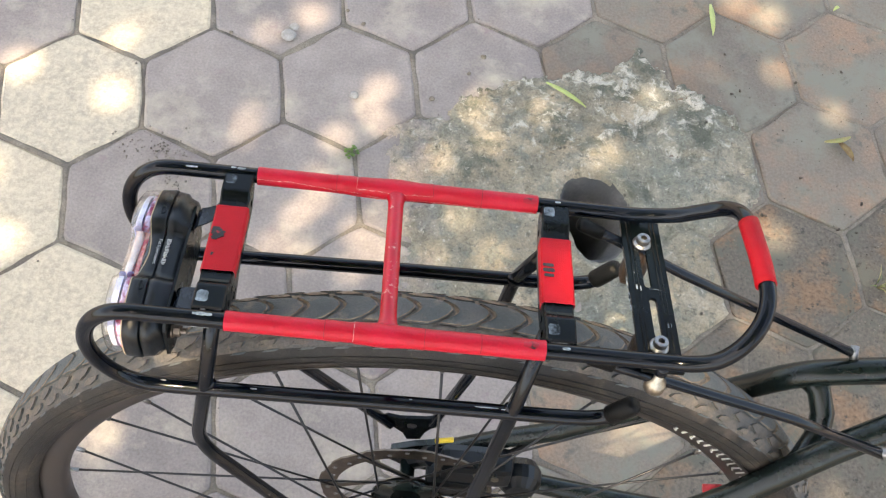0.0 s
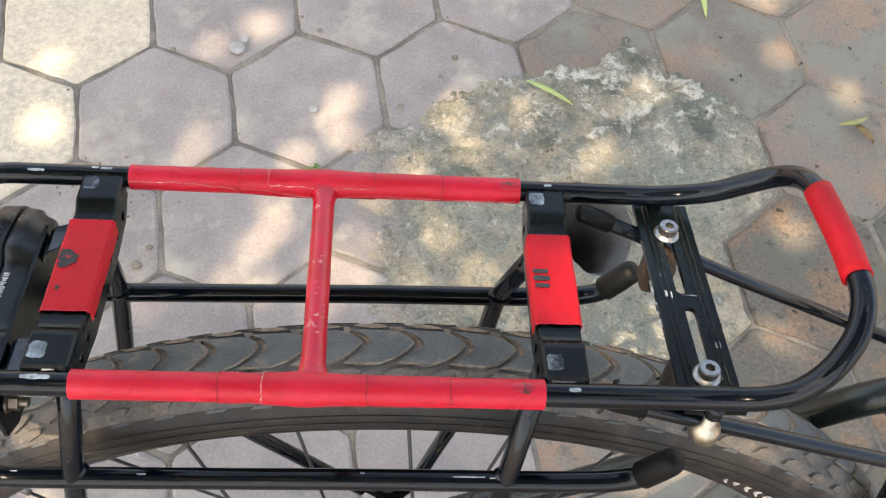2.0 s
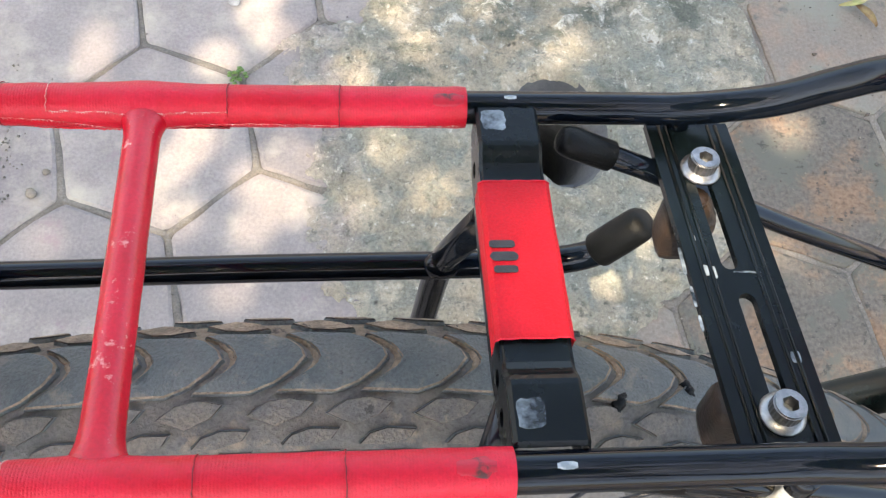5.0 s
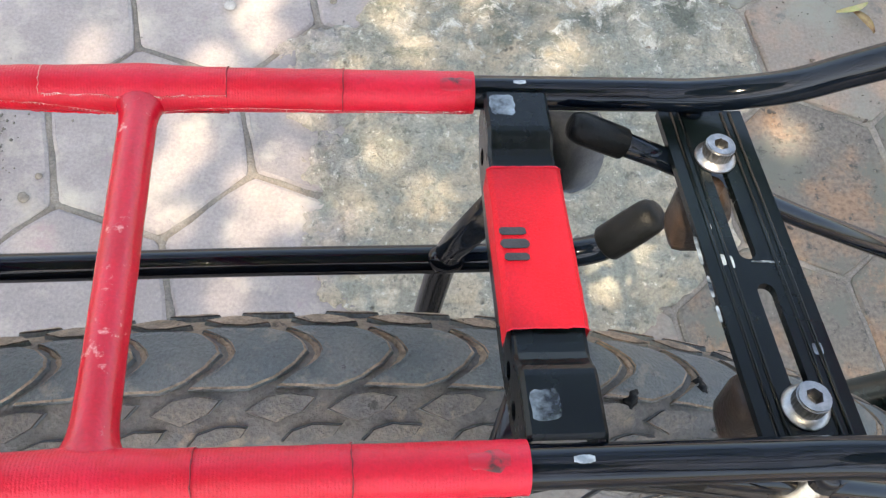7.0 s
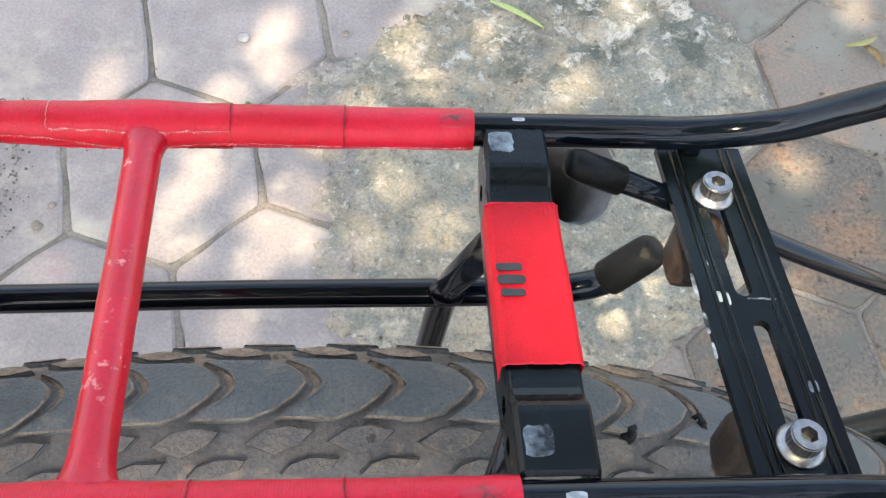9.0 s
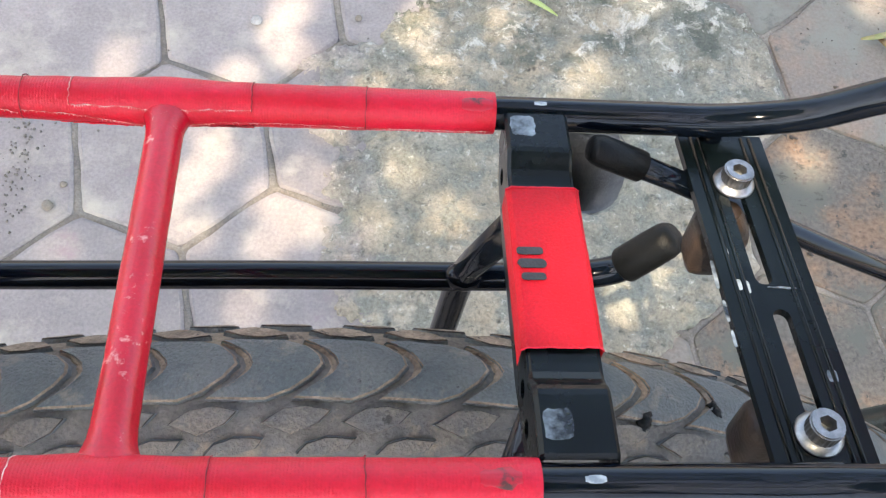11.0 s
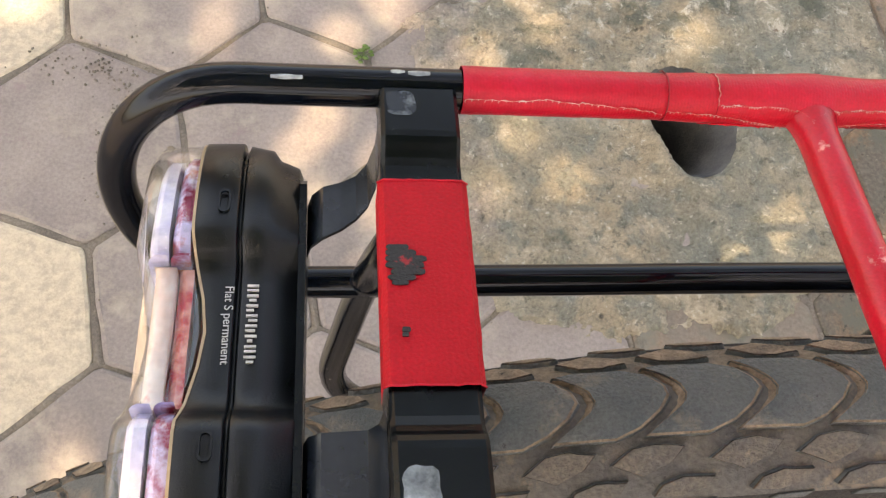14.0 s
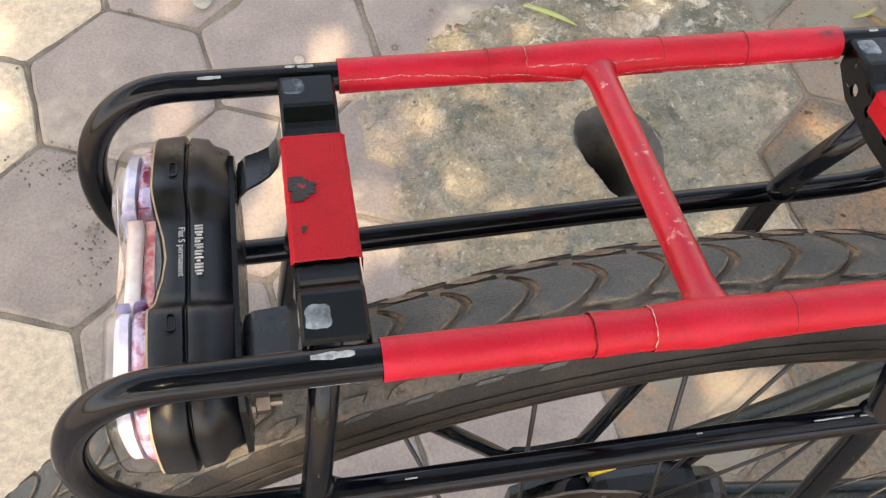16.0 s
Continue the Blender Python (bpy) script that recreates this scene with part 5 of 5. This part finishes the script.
def block(bm, poly, u0, flip, height, seed, scale=1.0, top=2, wall=1):
    fine = []
    for i, (p, q) in enumerate(zip(poly, poly[1:] + poly[:1])):
        # ragged, worn outline
        for t in (0, 0.34, 0.67):
            j = 0.28 * noise.noise(Vector((seed * 1.7, i + t, 3))) + 0.16 * noise.noise(Vector((seed * 0.9, i * 4 + t * 4, 7)))
            fine.append((p[0] + (q[0] - p[0]) * t + j, p[1] + (q[1] - p[1]) * t + j))
    poly = fine
    cu = sum(p[0] for p in poly) / len(poly)
    cv = sum(p[1] for p in poly) / len(poly)
    rings = []
    for inset, h in ((-0.03, -0.0004), (0.02, height * 0.7), (0.07, height * 0.95), (0.22, height)):
        row = []
        for k, (u, v) in enumerate(poly):
            ju = 0.12 * noise.noise(Vector((seed * 0.37, k * 1.3, 0)))
            uu, vv = cu + (u - cu) * (1 - inset) + ju, cv + (v - cv) * (1 - inset)
            row.append(bm.verts.new(on_tyre(u0 + uu * 0.001 * scale, flip * vv * 0.001 + V_OFF, h + 0.00012 * noise.noise(Vector((seed, k, 1))))))
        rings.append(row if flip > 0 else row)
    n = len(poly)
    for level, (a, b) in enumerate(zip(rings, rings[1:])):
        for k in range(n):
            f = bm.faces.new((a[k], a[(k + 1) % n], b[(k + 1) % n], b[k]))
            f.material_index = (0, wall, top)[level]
    mid = bm.verts.new(on_tyre(u0 + cu * 0.001 * scale, flip * cv * 0.001 + V_OFF, height))
    for k in range(n):
        bm.faces.new((rings[-1][k], rings[-1][(k + 1) % n], mid)).material_index = top


tr = bmesh.new()
N_BLOCK, V_OFF, U_OFF = 94, 0.0036, 0.0062
PITCH = 2 * math.pi * (SC + SR_Z) / N_BLOCK
shield = [(13.0, 0.6), (11.9, 3.6), (8.5, 6.8), (3, 9.0), (-9, 9.8), (-13.6, 9.2), (-8.6, 6.2), (-5.6, 3.0), (-4.6, 0.5), (-5.4, -1.5), (-8.4, -4.5), (-15.4, -8.7), (-1.0, -9.1), (5.2, -6.8), (10.2, -3.2)]
diamond = [(8.6, -11.4), (2.5, -10.2), (-3.5, -10.9), (-9.0, -14.4), (-1.5, -17.4), (5.4, -14.6)]
shoulder = [(7.5, -18.2), (0.0, -17.8), (-5.0, -19.4), (-7.5, -22.2), (-1.0, -22.6), (5.6, -20.8)]
outer = [(4.5, -24.4), (-5.0, -24.6), (-7.5, -26.0), (2.0, -25.8)]
OUTER = [(-13.6, 8.8), (-10.0, 6.4), (-7.3, 3.2), (-6.3, 0.6), (-7.1, -1.6), (-9.9, -4.6), (-15.4, -8.4)]
INNER = [(-13.0, 9.0), (-8.7, 6.3), (-5.7, 3.0), (-4.7, 0.5), (-5.5, -1.5), (-8.5, -4.5), (-15.0, -8.6)]


def dust_ledge(bm, u0, seed):
    """The dusty, cracked ledge in the groove before each shield."""
    rows = []
    for i in range(25):
        t = i / 4
        k = min(5, int(t))
        row = []
        for line, h, s in ((OUTER, -0.0001, 0.45), (OUTER, 0.0005, 0.25), (INNER, 0.0009, 0.15)):
            (ua, va), (ub, vb) = line[k], line[k + 1]
            j = s * noise.noise(Vector((seed * 0.8, i * 0.9, h * 9000)))
            dv = 0.35 if h > 0 and line is OUTER else 0.0
            row.append(bm.verts.new(on_tyre(u0 + (ua + (ub - ua) * (t - k) + dv + j) * 0.00111, (va + (vb - va) * (t - k) + j) * 0.001 + V_OFF, h + 0.0002 * noise.noise(Vector((i * 1.3, seed, h))))))
        rows.append(row)
    for a, b in zip(rows, rows[1:]):
        for k in range(2):
            bm.faces.new((a[k], a[k + 1], b[k + 1], b[k])).material_index = 1


for k in range(N_BLOCK):
    u = k * PITCH + U_OFF
    dust_ledge(tr, u, k)
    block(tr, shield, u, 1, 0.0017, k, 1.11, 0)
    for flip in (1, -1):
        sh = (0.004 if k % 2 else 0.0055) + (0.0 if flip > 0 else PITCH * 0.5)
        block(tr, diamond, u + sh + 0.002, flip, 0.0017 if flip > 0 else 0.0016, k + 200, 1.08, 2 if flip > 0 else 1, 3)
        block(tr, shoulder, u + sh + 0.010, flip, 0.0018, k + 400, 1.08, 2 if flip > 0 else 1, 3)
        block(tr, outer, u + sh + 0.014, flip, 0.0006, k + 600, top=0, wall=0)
bmesh.ops.recalc_face_normals(tr, faces=tr.faces)
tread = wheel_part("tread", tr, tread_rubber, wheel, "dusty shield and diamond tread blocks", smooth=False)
for extra in (tread_dust, tread_dusty, groove_shade_dust):
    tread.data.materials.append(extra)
for ua, va, ub, vb in ((115.9, -2.6, 111.7, -10.1), (140.0, 3.6, 141.9, -3.0)):
    line = [on_tyre((ua + (ub - ua) * k / 10 + 0.7 * math.sin(k * 2.1)) * 0.001, (va + (vb - va) * k / 10) * 0.001, 0.0004) for k in range(11)]
    wheel_part("tar_spot", tube(line, lambda s, ua=ua: 0.0007 + 0.0013 * abs(math.sin(3.1 * s + 0.5)) + 0.0006 * noise.noise(Vector((s * 9, ua, 0))), 8), cap_rubber, wheel, "sticky black tar spot")
rs = random.Random(5)
for k in range(32):
    a = 2 * math.pi * (k + 0.3) / 32
    s = 1 if k % 2 else -1
    b = a + (1.0 if k % 4 < 2 else -1.0)
    p0 = Vector(((RB - 0.019) * math.sin(a), s * 0.002, (RB - 0.019) * math.cos(a)))
    p1 = Vector((0.028 * math.sin(b), s * 0.028, 0.028 * math.cos(b)))
    spoke = wheel_part("spoke", tube([p0, p1], 0.00105, 6), spoke_black, wheel)
    d = (p1 - p0).normalized()
    wheel_part("nipple", tube([p0 - d * 0.001, p0 + d * 0.010], 0.0019, 8), steel, wheel)
hub = bmesh.new()
for y0, y1, r in ((-0.062, 0.062, 0.007), (-0.034, 0.034, 0.014), (0.027, 0.030, 0.032), (-0.030, -0.027, 0.032)):
    sweep(hub, [Vector((0, y0, 0)), Vector((0, y1, 0))], r, 24)
wheel_part("hub", hub, frame_paint, wheel, "black hub")
cass = bmesh.new()
for k, r in enumerate((0.052, 0.046, 0.040, 0.035, 0.031, 0.028, 0.025)):
    n = 26 + k * 0
    tooth = [(r * 1000 * (1.05 if i % 2 else 0.97) * math.cos(2 * math.pi * i / (2 * n)), r * 1000 * (1.05 if i % 2 else 0.97) * math.sin(2 * math.pi * i / (2 * n))) for i in range(2 * n)]
    slab(cass, tooth, [circle(0, 0, 14, 16)], -34 - k * 3.4, -32.4 - k * 3.4, Matrix(((0.001, 0, 0, 0), (0, 0, 0.001, 0), (0, 0.001, 0, 0), (0, 0, 0, 1))))
wheel_part("cassette", cass, spoke_black, wheel, "dark cassette of toothed sprockets", smooth=False)
rot = bmesh.new()
holes = []
for k in range(6):
    for da, rr in ((0.10, 74), (0.32, 70), (0.54, 75), (0.76, 70.5), (0.96, 74)):
        a = 2 * math.pi * k / 6 + da
        holes.append(circle(rr * math.cos(a), rr * math.sin(a), 2.4, 8))
rim_line = [((80 + (1.6 if (i // 5) % 2 else 0)) * math.cos(2 * math.pi * i / 120), (80 + (1.6 if (i // 5) % 2 else 0)) * math.sin(2 * math.pi * i / 120)) for i in range(120)]
ROT_M = Matrix(((0.001, 0, 0, 0), (0, 0, 0.001, 0.036), (0, 0.001, 0, 0), (0, 0, 0, 1)))
slab(rot, rim_line, [circle(0, 0, 65, 60)] + holes, -0.9, 0.9, ROT_M)
wheel_part("brake_disc", rot, rotor_steel, wheel, "browned steel brake disc with vent holes", smooth=False)
for k in range(6):
    a = 2 * math.pi * k / 6
    arm = [(66 * math.cos(a + 0.10), 66 * math.sin(a + 0.10)), (22 * math.cos(a - 0.5), 22 * math.sin(a - 0.5)), (22 * math.cos(a - 0.85), 22 * math.sin(a - 0.85)), (66 * math.cos(a - 0.02), 66 * math.sin(a - 0.02))]
    rot = bmesh.new()
    slab(rot, arm, [], -0.8, 0.8, ROT_M)
    wheel_part("disc_arm", rot, rotor_steel, wheel, smooth=False)
rot = bmesh.new()
slab(rot, circle(0, 0, 25, 30), [circle(0, 0, 12, 20)], -0.8, 0.8, ROT_M)
wheel_part("disc_carrier", rot, rotor_steel, wheel, smooth=False)
# pale maker's mark on the rim: plain slanted bars
for k in range(14):
    a = radians(37.0 + k * 1.72)
    bm = bmesh.new()
    for da, dr in ((0, 0),):
        m = Matrix.Rotation(a, 4, "Y") @ Matrix.Translation((0, -0.01265, RB - 0.0055)) @ Matrix.Rotation(0.3, 4, "Y")
        box(bm, (-0.0007, -0.0006, -0.0040), (0.0007, 0.0004, 0.0036))
        if k % 3 != 1:
            box(bm, (-0.0007, -0.0006, -0.0040), (0.0032, 0.0004, -0.0028))
        if k % 2:
            box(bm, (-0.0007, -0.0006, 0.0024), (0.0034, 0.0004, 0.0036))
        bmesh.ops.transform(bm, matrix=m, verts=bm.verts)
    wheel_part("rim_mark", bm, lettering, wheel, "pale block of the maker's mark", smooth=False)
bm = tube([Vector((0, 0, 0)), Vector((0.014, 0, 0.002))], 0.0042, 10)
tag = part("valve_cap", bm, red_plastic, bike, "red plastic cap by the rim")
tag.location = mm(255, -9, -254)

# frame tubes
def stay(name, pts, r0, r1, label=""):
    return part(name, tube(spline([mm(*p) for p in pts], 0.01), lambda s: r0 + (r1 - r0) * s, 18), frame_paint, bike, label)


stay("seat_stay", [(24, 66, -400), (54, 65, -376), (100, 64, -345), (154, 62, -312), (218, 54, -247), (273, 42, -177), (300, 34, -141), (348, 30, -121), (470, 26, -95)], 0.0085, 0.0100, "glossy black seat stay")
stay("seat_stay", [(24, -66, -400), (80, -62, -350), (150, -54, -294), (222, -41, -238), (259, -34, -209), (290, -26, -177), (325, -16, -146), (380, -4, -110), (470, 8, -84)], 0.0085, 0.0105, "glossy black seat stay")
stay("stay_bridge", [(302, 35, -143), (312, 26, -146), (317, 14, -158), (314, 0, -172), (304, -14, -178), (292, -26, -176)], 0.0085, 0.0085, "glossy black stay bridge")
for s in (1, -1):
    stay("chain_stay", [(24, s * 66, -402), (120, s * 58, -412), (260, s * 46, -425), (470, s * 36, -440)], 0.009, 0.011, "glossy black chain stay")
    bm = bmesh.new()
    slab(bm, [(4, -384), (26, -372), (60, -362), (66, -376), (50, -400), (60, -412), (50, -424), (20, -420), (2, -404)], [circle(22, -398, 5, 14)], -3, 3, Matrix(((0.001, 0, 0, 0), (0, 0, 0.001, s * 0.067), (0, 0.001, 0, 0), (0, 0, 0, 1))))
    part("dropout", bm, frame_paint, bike, "black frame end", smooth=False)
bm = box(bmesh.new(), mm(50, 30, -378), mm(116, 56, -340), 0.008)
box(bm, mm(38, 27, -400), mm(96, 50, -368), 0.006)
sweep(bm, [mm(44, 52, -366), mm(36, 58, -380), mm(26, 62, -396)], 0.010, 12)
lathe(bm, [(0.008, 0), (0.017, 0.002), (0.021, 0.010), (0.020, 0.022), (0.013, 0.030), (0.006, 0.031)], 20, Matrix.Translation(mm(126, 62, -386)) @ Matrix.Rotation(radians(90), 4, "X"))
caliper = part("brake_caliper", bm, black_plastic, bike, "black disc brake caliper", smooth=False)
for x, z in ((84, -350), (100, -355)):
    part("caliper_bolt", tube([mm(x, 31, z), mm(x, 28.4, z)], 0.0036, 12), brassy, caliper, "dull bolt head", smooth=False)
part("brake_hose", tube(spline([mm(100, 48, -350), mm(130, 58, -335), mm(175, 66, -298), mm(230, 62, -236)], 0.008), 0.0025, 8), cap_rubber, caliper)
part("cable_sleeve", tube([mm(44, 46, -322), mm(59, 46, -316)], 0.0024, 10), yellow_plastic, bike, "bright yellow sleeve")

# ---- shade tree: leaves overhead, through whose gaps the sun falls in soft spots ----
tree = thing("shade_tree", "leafy tree that shades the pavement", "tree", Matrix.Translation((1.9, -2.2, -0.02)))
bm = bmesh.new()
top = Vector((-1.9, -0.2, 4.6))
sweep(bm, spline([(0, 0, 0), (-0.03, 0.02, 1.0), (-0.16, 0.0, 2.0), (-0.45, -0.05, 2.9), (-0.9, -0.1, 3.6)], 0.12), lambda s: 0.17 - 0.08 * s + 0.07 * math.exp(-s * 9), 16)
part("trunk", bm, bark, tree)
rs = random.Random(12)
for k in range(9):
    a = 2 * math.pi * k / 9
    end = top + Vector((1.9 * math.cos(a), 1.9 * math.sin(a), rs.uniform(-0.2, 0.8)))
    start = Vector((-0.45 - 0.05 * k, -0.06, 2.9 + 0.08 * k))
    part("limb", tube(spline([start, start.lerp(end, 0.5) + Vector((0, 0, 0.3)), end], 0.15), lambda s: 0.055 - 0.043 * s, 8), bark, tree)
# where the sun reaches the ground: place and half width of each gap
GAPS = [(0.498, 1.120, 0.022), (0.440, 1.141, 0.015), (0.509, 1.001, 0.012), (-0.265, 0.965, 0.016), (-0.331, 0.914, 0.010), (-0.132, 0.846, 0.013), (-0.143, 0.807, 0.013), (-0.116, 0.778, 0.012), (-0.184, 0.743, 0.016), (-0.204, 0.670, 0.010), (0.017, 0.827, 0.013), (0.023, 0.860, 0.009), (0.049, 0.779, 0.013), (-0.023, 0.734, 0.013), (0.228, 0.781, 0.013), (0.125, 0.850, 0.010), (0.021, 0.642, 0.014), (0.076, 0.587, 0.014), (-0.010, 0.567, 0.010), (-0.068, 0.690, 0.012), (-0.060, 0.612, 0.009), (-0.091, 0.626, 0.011), (-0.191, 0.633, 0.015), (-0.217, 0.599, 0.015), (-0.121, 0.589, 0.020), (-0.084, 0.566, 0.017), (-0.121, 0.533, 0.014), (-0.199, 0.538, 0.012), (-0.240, 0.547, 0.012), (-0.135, 0.462, 0.010), (-0.531, 0.753, 0.018), (0.603, 0.941, 0.010), (-0.612, 0.493, 0.015), (-0.682, 0.781, 0.015), (-0.667, 0.589, 0.013), (-0.547, 0.860, 0.010)]
base = tree.matrix_world.translation
verts, faces = [], []
count = 0
while count < 24000:
    # a broad crown, thickest over the middle and thinning outward, with small twig leaves about the gaps
    core = count < 11000
    r, a = (2.3 if core else 5.5) * rs.random() ** 0.5, rs.uniform(0, 6.283)
    c = Vector((0.0 + r * math.cos(a) + sun_dir.x * 4.4, 0.65 + r * math.sin(a) + sun_dir.y * 4.4, 0))
    c.z = 4.2 + rs.uniform(-0.5, 0.7) * (1.1 - min(r, 2.3) / 3.2) - max(0, r - 2.3) * 0.25 + (0 if core else rs.uniform(-0.6, 0.6))
    L, W = rs.uniform(0.06, 0.11), rs.uniform(0.022, 0.04)
    if not core:
        L, W = L * 1.4, W * 1.5
    if count >= 17000:
        x, y, g = rs.choice(GAPS)
        r, a = 0.12 * rs.random() ** 0.5, rs.uniform(0, 6.283)
        c.z = 4.2 + rs.uniform(-0.15, 0.15)
        c.x, c.y = x + r * math.cos(a) + sun_dir.x / sun_dir.z * c.z, y + r * math.sin(a) + sun_dir.y / sun_dir.z * c.z
        L, W = rs.uniform(0.016, 0.030), rs.uniform(0.008, 0.013)
    foot = c - sun_dir * (c.z / sun_dir.z)
    yaw, tip = rs.uniform(0, 6.283), rs.uniform(-0.6, 0.5)
    cy, sy = math.cos(yaw), math.sin(yaw)
    if any((((foot.x - x) * cy + (foot.y - y) * sy) / (L + g * 0.75)) ** 2 + (((foot.y - y) * cy - (foot.x - x) * sy) / (W + g * 0.75)) ** 2 < 1 for x, y, g in GAPS):
        continue
    count += 1
    m = Matrix.Translation(c - base) @ Euler((rs.uniform(-0.5, 0.5), tip, yaw)).to_matrix().to_4x4()
    i = len(verts)
    for x, y, z in ((-L, 0, 0), (-L * 0.2, -W, 0.008), (L * 0.45, -W * 0.7, 0.004), (L, 0, -0.012), (L * 0.45, W * 0.7, 0.004), (-L * 0.2, W, 0.008), (0.0, 0, -0.004)):
        verts.append(m @ Vector((x, y, z)))
    faces += [(i, i + 1, i + 6), (i + 1, i + 2, i + 6), (i + 2, i + 3, i + 6), (i + 3, i + 4, i + 6), (i + 4, i + 5, i + 6), (i + 5, i, i + 6)]
me = bpy.data.meshes.new("crown")
me.from_pydata(verts, [], faces)
me.materials.append(leaf_green)
crown = new("crown", me)
crown.parent = tree
